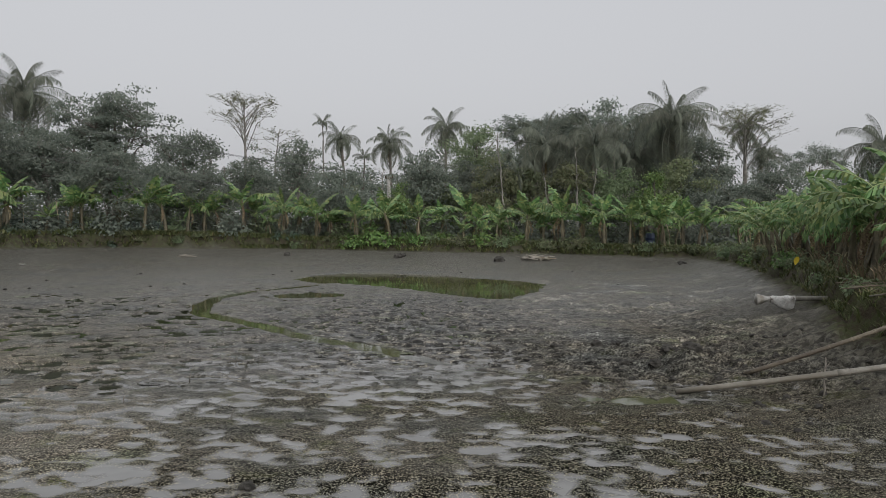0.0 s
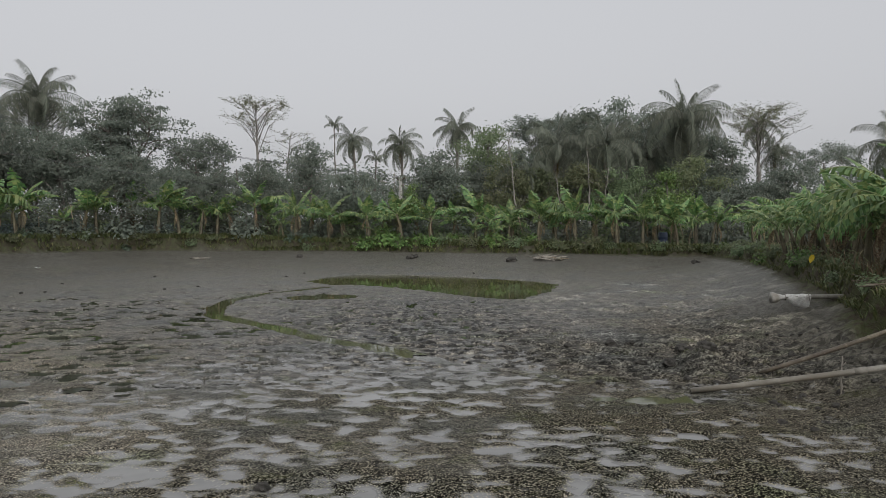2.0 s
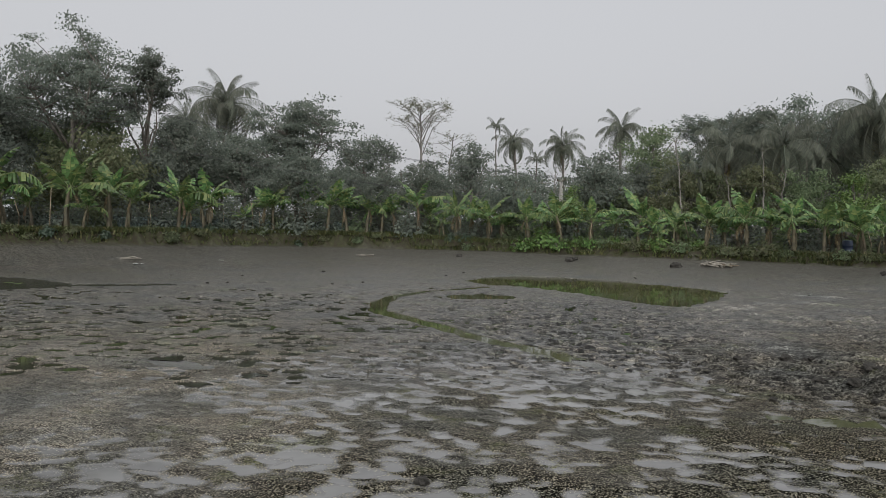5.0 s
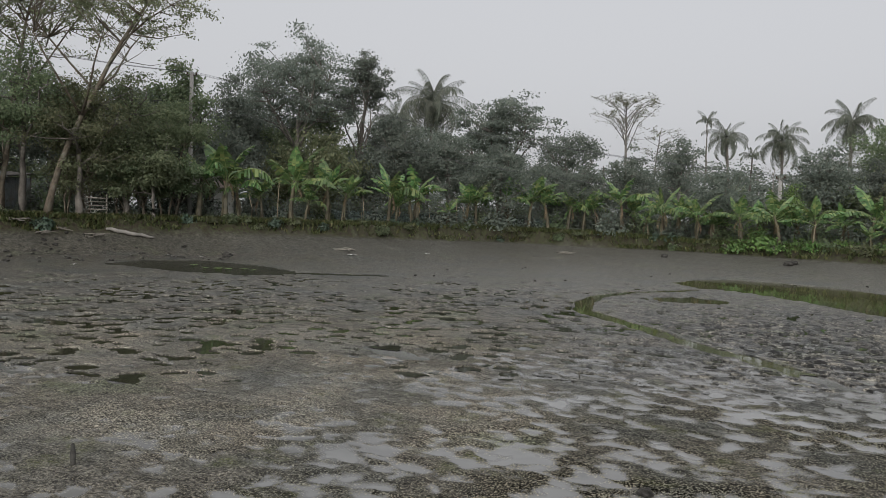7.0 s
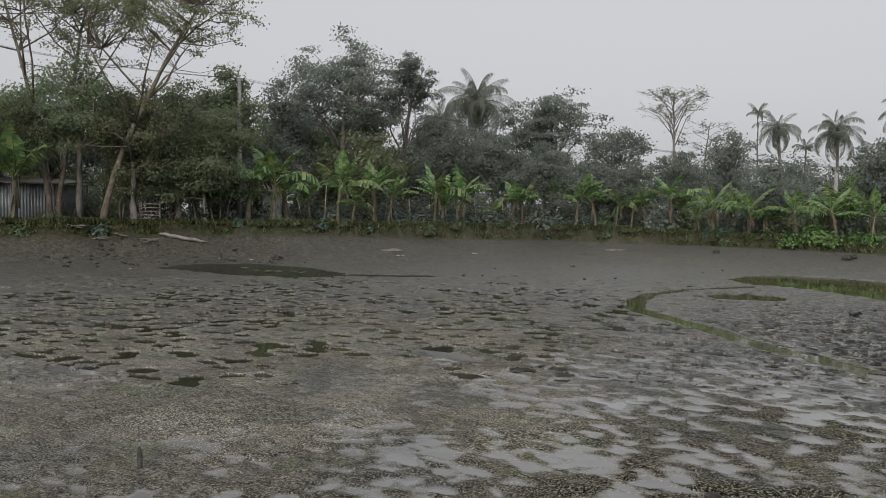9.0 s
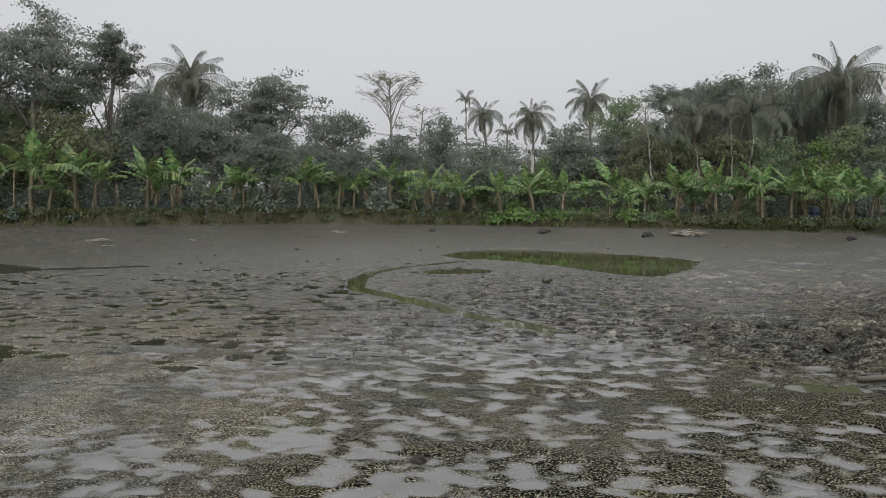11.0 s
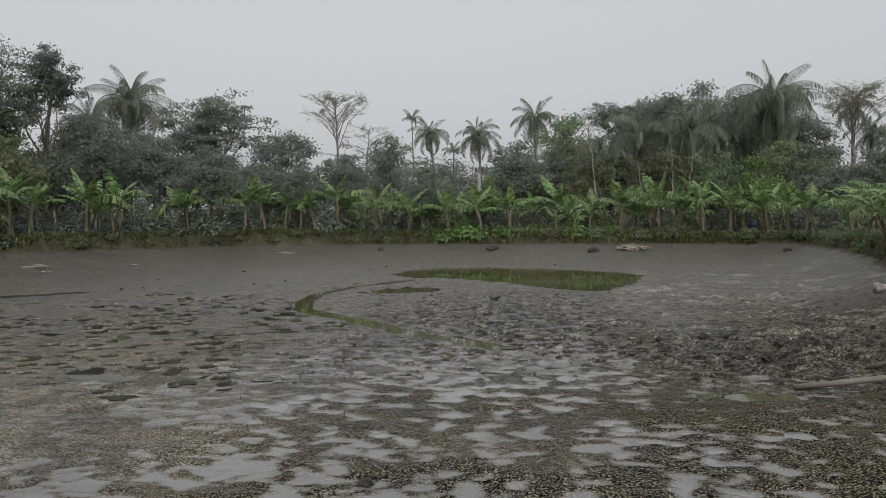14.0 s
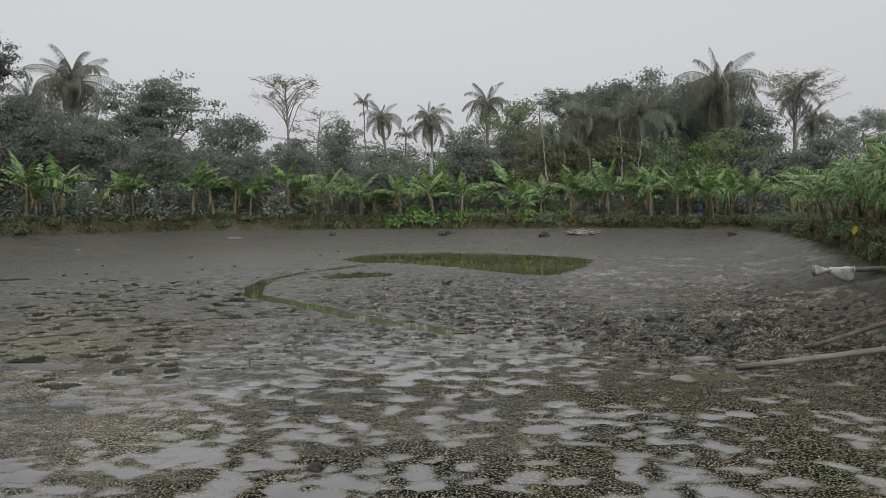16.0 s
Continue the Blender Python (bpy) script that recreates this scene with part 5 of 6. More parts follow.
# distant woods closing the view between the nearer trees, leaf colour greyed as haze
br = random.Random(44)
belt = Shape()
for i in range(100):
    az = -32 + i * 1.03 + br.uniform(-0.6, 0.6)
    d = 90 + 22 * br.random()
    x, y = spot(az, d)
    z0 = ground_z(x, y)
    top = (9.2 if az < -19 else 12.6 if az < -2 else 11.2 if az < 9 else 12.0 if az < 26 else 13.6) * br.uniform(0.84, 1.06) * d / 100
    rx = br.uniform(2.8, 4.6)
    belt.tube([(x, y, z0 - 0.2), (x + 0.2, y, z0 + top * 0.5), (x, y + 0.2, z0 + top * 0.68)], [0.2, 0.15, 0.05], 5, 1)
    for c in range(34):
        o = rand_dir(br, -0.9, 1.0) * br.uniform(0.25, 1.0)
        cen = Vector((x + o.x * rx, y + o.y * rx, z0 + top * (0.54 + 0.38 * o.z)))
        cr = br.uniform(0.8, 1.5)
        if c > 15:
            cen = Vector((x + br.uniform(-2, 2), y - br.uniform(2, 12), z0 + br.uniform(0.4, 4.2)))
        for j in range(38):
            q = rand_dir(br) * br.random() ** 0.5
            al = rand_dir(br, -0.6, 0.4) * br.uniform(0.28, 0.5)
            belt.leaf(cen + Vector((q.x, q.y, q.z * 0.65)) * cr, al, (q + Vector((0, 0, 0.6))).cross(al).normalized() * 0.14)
tagged(new("far_woods", belt.mesh("far_woods", LEAF_DARK_HAZED, BARK, soft=False)), "belt of distant woods in haze-greyed green behind the grove", "woods", kind="stuff")

THICKET = [shrub_mesh(70 + k, 2.3, 1.8, 3.1, 800, 0.28, m) for k, m in enumerate((LEAF_DARK_HAZED, LEAF_MID_HAZED, LEAF_DARK_HAZED))]
for i in range(134):
    az = -23 + i * 0.98 + wr.uniform(-0.3, 0.3) if i < 92 else -17 + (i - 92) * 1.5 + wr.uniform(-0.4, 0.4)
    d = (62.5 if i > 91 else 53.0 if i % 2 else 55.5) + wr.uniform(-0.8, 1.2) + (2.5 if 5 < az < 27 else 0) - (3.0 if az > 36 else 0) - (1.5 if az > 46 else 0)
    if 41.5 < az < 54 and i % 3:
        continue
    x, y = spot(az, d)
    ob = new("thicket_bush", THICKET[i % 3])
    ob.matrix_world = pose(x, y, ground_z(x, y) - 0.1, 0, 0, wr.uniform(0, 360)) @ Matrix.Diagonal((wr.uniform(0.8, 1.1), wr.uniform(0.8, 1.1), wr.uniform(0.7, 1.15), 1))
    tagged(ob, "dense dark bush in the shade behind the bananas", "bush", "thicket under the trees")

for i in range(9):
    x, y = spot(-22.5 - i * 1.0, 60 + wr.uniform(-1, 1))
    ob = new("thicket_bush", THICKET[i % 3])
    ob.matrix_world = pose(x, y, ground_z(x, y) - 0.1, 0, 0, wr.uniform(0, 360)) @ Matrix.Diagonal((1.05, 1.05, wr.uniform(0.9, 1.2), 1))
    tagged(ob, "dense dark bush behind the banana stand", "bush", "thicket under the trees")

# ---- shrubs and ground cover on the banks ----
SHRUBS = [shrub_mesh(1, 0.9, 0.9, 0.95, 420, 0.20, LEAF_BRIGHT), shrub_mesh(2, 1.1, 0.8, 0.8, 420, 0.22, LEAF_MID_HAZED), shrub_mesh(3, 1.2, 0.8, 0.7, 420, 0.16, LEAF_OLIVE_HAZED), shrub_mesh(4, 1.0, 0.8, 0.85, 330, 0.34, LEAF_BLUE, 0.7)]
SHRUB_LABELS = ["bright green leafy shrub at the foot of the bananas", "green leafy shrub on the bank", "low olive weeds covering the bank", "dark blue-green broad-leaved clump hanging over the bank"]


def shrub(x, y, k, scale, turn, lift=0.0):
    ob = new("shrub", SHRUBS[k])
    ob.matrix_world = pose(x, y, ground_z(x, y) - 0.08 + lift, 0, 0, turn) @ Matrix.Scale(scale, 4)
    return tagged(ob, SHRUB_LABELS[k], "shrub", "shrubs on the banks")


sr = random.Random(11)
for (ax, ay, *_), (bx, by, *_) in zip(TOE[0:15], TOE[1:16]):
    ln = math.hypot(bx - ax, by - ay)
    nx, ny = (by - ay) / ln, -(bx - ax) / ln
    for i in range(int(ln / 0.42)):
        t = (i + sr.random()) * 0.42 / ln
        x, y = ax + (bx - ax) * t, ay + (by - ay) * t
        az = math.degrees(math.atan2(-x, y))
        o = sr.uniform(0.25, 1.9)
        k = 0 if -6 < az < 7 and sr.random() < 0.6 else sr.choice((1, 2, 2, 2))
        if 15.5 < az < 20 and sr.random() < 0.8 or 42.2 < az < 44:
            k, o = 3, sr.uniform(0.1, 0.6)
        sc = sr.uniform(0.7, 1.35) if -10 < az < 7 else sr.uniform(0.4, 0.85)
        if az > 8:
            if sr.random() < (0.5 if az < 44 else 0.62):
                continue
            k, o, sc = sr.choice((1, 2, 2, 2, 3)), sr.uniform(0.0, 1.1), sr.uniform(0.5, 0.9)
        if x > 5 and y < 44:
            k, sc, o = sr.choice((0, 1, 1, 2)), sr.uniform(0.4, 0.85), sr.uniform(0.1, 1.6)
        if y < 21 and x > 0:
            if sr.random() < 0.45:
                continue
            k, sc = sr.choice((1, 2, 2)), sc * 0.62
        shrub(x + nx * o, y + ny * o, k, sc, sr.uniform(0, 360))


# ---- things by the water ----
PVC = surface("weathered_plastic_pipe", (0.060, 0.056, 0.048), (0.185, 0.175, 0.150), 3.0, 0.55, 0.25, 30, stain=(0.085, 0.075, 0.058))
POLE = surface("stained_bamboo_pole", (0.050, 0.040, 0.028), (0.21, 0.18, 0.13), 5.0, 0.65, 0.4, 45, stain=(0.060, 0.045, 0.032))
BAMBOO = surface("weathered_bamboo", (0.15, 0.12, 0.08), (0.30, 0.25, 0.17), 4.0, 0.6, 0.3, 40)
PLASTIC = surface("grey_plastic_bag", (0.34, 0.34, 0.33), (0.60, 0.60, 0.58), 5.0, 0.35, 0.5, 30, stain=(0.22, 0.20, 0.17))
MUD_LUMP = surface("dark_wet_mud", (0.020, 0.019, 0.017), (0.062, 0.059, 0.053), 9.0, 0.8, 0.9, 50, spec=0.15)
DEADWOOD = surface("bleached_dead_wood", (0.13, 0.12, 0.10), (0.27, 0.25, 0.215), 5.0, 0.8, 0.6, 45)
TIN = surface("weathered_corrugated_tin", (0.13, 0.145, 0.155), (0.23, 0.25, 0.26), 1.5, 0.5, 0.2, 20, stain=(0.14, 0.10, 0.07))
TIN_ROOF = surface("rusty_tin_roof", (0.07, 0.062, 0.056), (0.14, 0.122, 0.108), 1.5, 0.55, 0.2, 20, stain=(0.12, 0.07, 0.04))
LIME = surface("limewashed_wall", (0.55, 0.56, 0.55), (0.74, 0.75, 0.74), 1.2, 0.8, 0.2, 20, stain=(0.38, 0.37, 0.34))
CONCRETE = surface("weathered_concrete_pole", (0.22, 0.21, 0.20), (0.38, 0.37, 0.35), 2.5, 0.85, 0.4, 30)
WIRE = surface("black_cable", (0.030, 0.030, 0.032), (0.055, 0.055, 0.058), 2.0, 0.5, 0.0)
# drum blue at half strength, the shade around it painted in
BLUE_SHADED = surface("shaded_blue_plastic", (0.014, 0.024, 0.055), (0.024, 0.042, 0.085), 3.0, 0.45, 0.1)
INSULATOR = surface("brown_porcelain", (0.05, 0.03, 0.02), (0.09, 0.05, 0.03), 6.0, 0.2, 0.0)


def bent(a, b, n, sag, seed, wob=0.0):
    r = random.Random(seed)
    a, b = Vector(a), Vector(b)
    return [a.lerp(b, k / n) + Vector((r.uniform(-wob, wob), r.uniform(-wob, wob), -sag * 4 * (k / n) * (1 - k / n))) for k in range(n + 1)]


# long plastic drain pipe, one end in the mud, the other on the bank
drain_pipe = new("drain_pipe")
drain_pipe.location = (3.28, 10.41, 0)
s = Shape()
pts = [p - Vector((3.28, 10.41, 0)) for p in bent((3.12, 10.25, -0.01), (8.4, 8.45, 1.20), 14, 0.06, 1, 0.004)]
s.tube(pts, [0.038] * 15, 14)
under("pipe", s.mesh("pipe", PVC), drain_pipe)
for k in (5, 10):
    s = Shape()
    d = (pts[k + 1] - pts[k]).normalized()
    s.tube([pts[k] - d * 0.07, pts[k] - d * 0.068, pts[k] + d * 0.068, pts[k] + d * 0.07], [0.038, 0.044, 0.044, 0.038], 14)
    under("coupling", s.mesh("coupling", PVC), drain_pipe, "slightly thicker pipe coupling")
tagged(drain_pipe, "long grey plastic drain pipe sloping from bank into mud", "pipe")

bamboo_pole = new("bamboo_pole")
bamboo_pole.location = (4.63, 11.70, 0)
s = Shape()
pts = [p - Vector((4.63, 11.70, 0)) for p in bent((4.46, 11.40, 0.0), (7.6, 10.1, 1.55), 12, 0.05, 2, 0.01)]
s.tube(pts, [0.034 - 0.0006 * k for k in range(13)], 10)
under("culm", s.mesh("culm", POLE), bamboo_pole)
for k in range(1, 12):
    s = Shape()
    d = (pts[k + 1] - pts[k]).normalized()
    s.tube([pts[k] - d * 0.012, pts[k], pts[k] + d * 0.012], [0.033, 0.0365, 0.033], 10)
    under("node_ring", s.mesh("node_ring", POLE), bamboo_pole)
tagged(bamboo_pole, "brown bamboo pole leaning from the bank onto the mud", "pole")

s = Shape()
s.tube(bent((4.86, 9.79, -0.08), (4.88, 9.82, 0.52), 6, 0, 3, 0.008), [0.016, 0.015, 0.014, 0.015, 0.013, 0.012, 0.009], 7)
s.tube([(4.87, 9.80, 0.38), (4.91, 9.77, 0.45)], [0.008, 0.004], 5)
tagged(new("wooden_stake", s.mesh("wooden_stake", BARK)), "thin crooked stick propping the drain pipe", "stake")

# outlet pipe with a plastic bag tied over its mouth
outlet_pipe = new("outlet_pipe")
outlet_pipe.location = (8.4, 17.0, 0.60)
s = Shape()
s.tube([(1.6, -0.05, 0.03), (0.1, 0, 0.0), (-0.8, 0.08, -0.02), (-1.15, 0.11, -0.03)], [0.055] * 4, 14)
under("pipe", s.mesh("pipe", PVC), outlet_pipe)
s = Shape()
r = random.Random(4)
n, m = 14, 16
for k in range(n + 1):
    u = k / n
    c = Vector((-0.62 - 0.82 * u, 0.06 + 0.08 * u, -0.015 - 0.02 * u))
    rad = 0.068 if u < 0.58 else 0.052 if u < 0.72 else 0.060 + 0.22 * (u - 0.72)
    flap = 0.25 * max(0.0, 1 - u / 0.62) ** 0.8 * (0.82 if k == 0 else 1.0)
    for q in range(m):
        a = 2 * math.pi * q / m
        low = max(0.0, -math.sin(a))
        w = rad * (1 + 0.45 * noise.noise(Vector((u * 6, math.cos(a) * 1.9, math.sin(a) * 1.9))))
        crease = 0.022 * noise.noise(Vector((u * 11, a * 2.0, 5)))
        s.v.append(c + Vector((crease - 0.04 * low * (k == 0), math.cos(a) * w * (1 - 0.45 * low * (flap > 0.05)) + crease, math.sin(a) * w - flap * low ** 1.5)))
for k in range(n):
    for q in range(m):
        s.f.append((k * m + q, k * m + (q + 1) % m, (k + 1) * m + (q + 1) % m, (k + 1) * m + q))
        s.m.append(0)
s.f.append(tuple(n * m + q for q in range(m)))
s.m.append(0)
under("bag", s.mesh("bag", PLASTIC), outlet_pipe, "crumpled grey plastic bag tied over the mouth")
s = Shape()
for x0 in (-0.66, -1.17):
    s.tube([(x0 + 0.012 * math.cos(k), 0.065 + 0.085 * math.cos(k * 0.785), -0.03 + 0.085 * math.sin(k * 0.785)) for k in range(9)], [0.006] * 9, 5)
under("string", s.mesh("string", BARK), outlet_pipe, "dark string round the bag")
tagged(outlet_pipe, "pale outlet pipe from the bank with a bagged mouth", "pipe")


def clod_mesh(seed, size):
    r = random.Random(seed)
    bm = bmesh.new()
    bmesh.ops.create_icosphere(bm, subdivisions=3, radius=size)
    for v in bm.verts:
        k = 1 + 0.55 * noise.noise(v.co / size * 1.4 + Vector((seed * 3.1, 0, 0))) + 0.25 * noise.noise(v.co / size * 4 + Vector((0, seed, 0)))
        v.co *= k
        v.co.z = v.co.z * 0.65
    me = bpy.data.meshes.new("mud_clod")
    bm.to_mesh(me)
    bm.free()
    me.materials.append(MUD_LUMP)
    return me


CLODS = [clod_mesh(k, 0.1) for k in range(4)]


def clod(x, y, size, k, label="dark lump of wet mud on the pond bed"):
    ob = new("mud_clod", CLODS[k % 4])
    ob.matrix_world = pose(x, y, ground_z(x, y) + size * 0.18, 0, 0, k * 71) @ Matrix.Scale(size / 0.1, 4)
    tagged(ob, label, "mud clod", "mud clods")


for i, (x, y, z) in enumerate([(2.01, 13.85, 0.07), (2.81, 14.02, 0.10), (-1.66, 6.46, 0.07), (3.55, 12.2, 0.10), (3.9, 12.05, 0.12), (3.75, 12.5, 0.09), (3.3, 12.0, 0.10), (2.9, 12.3, 0.08), (-0.4, 29.0, 0.07)]):
    clod(x, y, z, i)
cr = random.Random(21)
for i in range(32):
    x, y = cr.uniform(1.2, 5.4), cr.uniform(10.6, 14.2)
    if math.hypot(x - 3.6, y - 12) < 2.3 or cr.random() < 0.3:
        clod(x, y, cr.uniform(0.02, 0.055), i)
for i in range(80):
    x, y = cr.uniform(3.0, 6.4), cr.uniform(8.2, 15.5)
    if float(bank(np.array([x]), np.array([y]))[0][0]) > 0.4:
        clod(x, y, cr.uniform(0.02, 0.055), i, "small dark clod of churned mud beside the pipes")
for i in range(18):
    az, d = cr.uniform(-17, 55), cr.uniform(30, 41)
    x, y = spot(az, d)
    if float(pond_shape(np.array([x]), np.array([y]))[0]) < -0.3:
        clod(x, y, cr.uniform(0.03, 0.07), i)
for i in range(70):
    az, d = cr.uniform(43, 58), cr.uniform(36.5, 43.5)
    x, y = spot(az, d)
    if float(bank(np.array([x]), np.array([y]))[0][0]) > 0.3 and float(pond_shape(np.array([x]), np.array([y]))[0]) < -0.4:
        clod(x, y, cr.uniform(0.04, 0.13), i, "dark crumb of earth on the slope below the eroded bank")
for i, (az, d, z) in enumerate([(43.0, 41.5, 0.24), (-4.2, 45.2, 0.32), (3.3, 47.6, 0.30), (3.0, 47.8, 0.25), (-17.2, 42.4, 0.2), (11.4, 50.2, 0.22)]):
    x, y = spot(az, d)
    clod(x, y, z, i, "large dark clod of earth fallen from the bank")

s = Shape()
s.tube([(-6.13, 4.40, -0.1), (-6.15, 4.42, 0.03), (-6.19, 4.45, 0.10), (-6.26, 4.50, 0.15)], [0.024, 0.022, 0.024, 0.015], 8)
tagged(new("stub", s.mesh("stub", MUD_LUMP)), "short dark stick standing up in the mud", "stick")

# thin dead stalks standing in the mud
for i, (x, y, h) in enumerate([(-3.6, 10.9, 0.16), (-2.4, 8.7, 0.14), (-3.4, 12.6, 0.2), (-4.0, 9.6, 0.12), (2.75, 14.9, 0.1), (0.3, 16.4, 0.2), (-6.3, 7.6, 0.1), (-5.0, 13.8, 0.2)]):
    s = Shape()
    z = ground_z(x, y)
    s.tube([(x, y, z - 0.03), (x + 0.01, y, z + h * 0.6), (x + 0.035, y + 0.01, z + h)], [0.007, 0.006, 0.003], 5)
    tagged(new("dead_stalk", s.mesh("dead_stalk", BARK)), "thin dead plant stalk standing in the mud", "stalk", "dead stalks")


def heap(name, x, y, n, length, seed, mat, label, thick=0.03, category="debris"):
    """A heap of sticks: each one a part."""
    r = random.Random(seed)
    root = new(name)
    root.location = (x, y, ground_z(x, y))
    for i in range(n):
        a = r.uniform(0, 6.28)
        d = Vector((math.cos(a) * 1.3, math.sin(a) * 0.8, r.uniform(-0.05, 0.25)))
        c = Vector((r.uniform(-0.6, 0.6) * length, r.uniform(-0.3, 0.3) * length, 0.05 + 0.10 * r.random() + 0.02 * i / n))
        q = Shape()
        l2 = length * r.uniform(0.35, 0.7)
        q.tube([c - d * l2, c + Vector((0, 0, r.uniform(-0.03, 0.05))), c + d * l2], [thick * r.uniform(0.5, 1), thick * 0.8, thick * 0.3], 6)
        under("stick", q.mesh("stick", mat), root)
    tagged(root, label, category)


x, y = spot(-6.9, 45.4)
heap("branch_heap", x, y, 16, 1.0, 5, DEADWOOD, "heap of pale cut branches and stalks on the mud", 0.05)
x, y = spot(-7.4, 45.2)
heap("dry_stalk_heap", x, y, 9, 0.7, 6, BARK_WARM, "small heap of reddish brown dry banana stalks", 0.06)
x, y = spot(34.4, 44.2)
heap("branch_heap", x, y, 5, 0.8, 7, DEADWOOD, "few pale fallen sticks on the bank", 0.04)
x, y = spot(18.2, 50.6)
heap("branch_heap", x, y, 5, 0.8, 8, DEADWOOD, "few pale fallen sticks on the bank", 0.04)
for i, (x, y) in enumerate([(7.6, 13.0), (7.1, 11.6), (8.3, 15.3), (7.9, 14.2)]):
    heap("dry_stalk_heap", x, y, 8, 0.55, 30 + i, BARK_WARM, "dry roots and stalks hanging from the bank edge", 0.018)

# floating-grey log at the foot of the left bank
s = Shape()
a = Vector((*spot(51.0, 43.0), 0))
b = Vector((*spot(47.9, 42.8), 0))
a.z, b.z = ground_z(a.x, a.y) + 0.16, ground_z(b.x, b.y) + 0.10
lr = random.Random(8)
s.tube([a.lerp(b, k / 8) + Vector((0, 0, lr.uniform(-0.03, 0.03))) for k in range(9)], [0.06, 0.085, 0.10, 0.095, 0.10, 0.09, 0.08, 0.07, 0.03], 10)
tagged(new("log", s.mesh("log", BARK_PALE)), "bleached grey log lying at the foot of the bank", "log")

# exposed roots under the slanting tree
for i, (az_, d_) in enumerate(((54.9, 42.6), (53.6, 42.7), (51.8, 42.4), (56.4, 42.9))):
    x, y = spot(az_, d_)
    heap("root_tangle", x, y, 9, 0.75, 60 + i, BARK, "tangle of exposed roots hanging from the eroded bank", 0.03, "roots")

# pale litter on the mud by the left bank
for i, (az_, d_, z_) in enumerate(((47.0, 40.8, 0.12), (44.8, 41.0, 0.09), (34.3, 43.0, 0.14), (33.9, 43.2, 0.08), (28.6, 45.6, 0.12), (53.0, 35.0, 0.1))):
    x, y = spot(az_, d_)
    q = Shape()
    lr2 = random.Random(90 + i)
    g = [[Vector(((a_ - 1.5) * z_ * 0.8 + lr2.uniform(-0.02, 0.02), (b_ - 1.5) * z_ * 0.6, lr2.uniform(0.01, 0.5) * z_)) for a_ in range(4)] for b_ in range(4)]
    for b_ in range(3):
        for a_ in range(3):
            q.face([g[b_][a_], g[b_][a_ + 1], g[b_ + 1][a_ + 1], g[b_ + 1][a_]])
    ob = new("plastic_scrap", q.mesh("plastic_scrap", PLASTIC))
    ob.matrix_world = pose(x, y, ground_z(x, y) + 0.01, 0, 0, i * 57)
    tagged(ob, "crumpled pale scrap of plastic on the mud", "litter", "litter on the mud")

# leaves afloat on the left pool
for i, (x, y) in enumerate(((-23.8, 24.1), (-23.3, 24.4), (-23.0, 24.0), (-25.2, 24.9), (-22.3, 24.8), (-21.6, 24.5), (-22.7, 24.3))):
    q = Shape()
    for k in range(7):
        a_ = k * 0.9 + i
        q.leaf(Vector((0, 0, 0.01 + 0.004 * k)), Vector((math.cos(a_) * 0.22, math.sin(a_) * 0.22, 0.03)), Vector((-math.sin(a_) * 0.07, math.cos(a_) * 0.07, 0)))
    ob = new("floating_plant", q.mesh("floating_plant", LEAF_BRIGHT))
    ob.matrix_world = pose(x, y, plane(y) + WATER + 0.008, 0, 0, i * 40)
    tagged(ob, "small pale green rosette of leaves afloat", "water plant", "water plants on the pool")

# yellowed leaf hanging on the bank beside the pipes
YELLOW = foliage("yellow_leaf", [(0.0, (0.45, 0.30, 0.03)), (1.0, (0.60, 0.42, 0.06))], 0.6, 0.3)
q = Shape()
for k in range(4):
    w0, w1 = (0.05, 0.11, 0.12, 0.08, 0.01)[k:k + 2]
    q.face([(-w0, 0.05 * k, -0.09 * k), (0, 0.05 * k - 0.03, -0.09 * k), (0, 0.05 * k + 0.02, -0.09 * (k + 1)), (-w1, 0.05 * k + 0.05, -0.09 * (k + 1))])
    q.face([(0, 0.05 * k - 0.03, -0.09 * k), (w0, 0.05 * k, -0.09 * k), (w1, 0.05 * k + 0.05, -0.09 * (k + 1)), (0, 0.05 * k + 0.02, -0.09 * (k + 1))])
ob = new("yellow_leaf", q.mesh("yellow_leaf", YELLOW))
ob.matrix_world = pose(8.93, 19.45, 1.42) @ Matrix.Scale(0.6, 4)
tagged(ob, "drooping bright yellow banana leaf on the bank edge", "leaf")

# ---- tin shed, house and fence on the left bank ----
def corrugated(p, q, z0, z1, mat, pitch=0.15, depth=0.025):
    """A standing sheet of corrugated tin from p to q."""
    p, q = Vector((*p, 0)), Vector((*q, 0))
    n = max(4, int((q - p).length / pitch * 4))
    out = Vector(((q - p).y, -(q - p).x, 0)).normalized()
    s = Shape()
    for k in range(n + 1):
        c = p.lerp(q, k / n) + out * depth * math.sin(k * math.pi / 2)
        s.v += [c + Vector((0, 0, z0)), c + Vector((0, 0, z1)), c - out * 0.03 + Vector((0, 0, z1)), c - out * 0.03 + Vector((0, 0, z0))]
    for k in range(n):
        for a_, b_ in ((0, 1), (1, 2), (2, 3), (3, 0)):
            s.f.append((4 * k + a_, 4 * k + b_, 4 * k + 4 + b_, 4 * k + 4 + a_))
            s.m.append(0)
    return s.mesh("wall", mat)


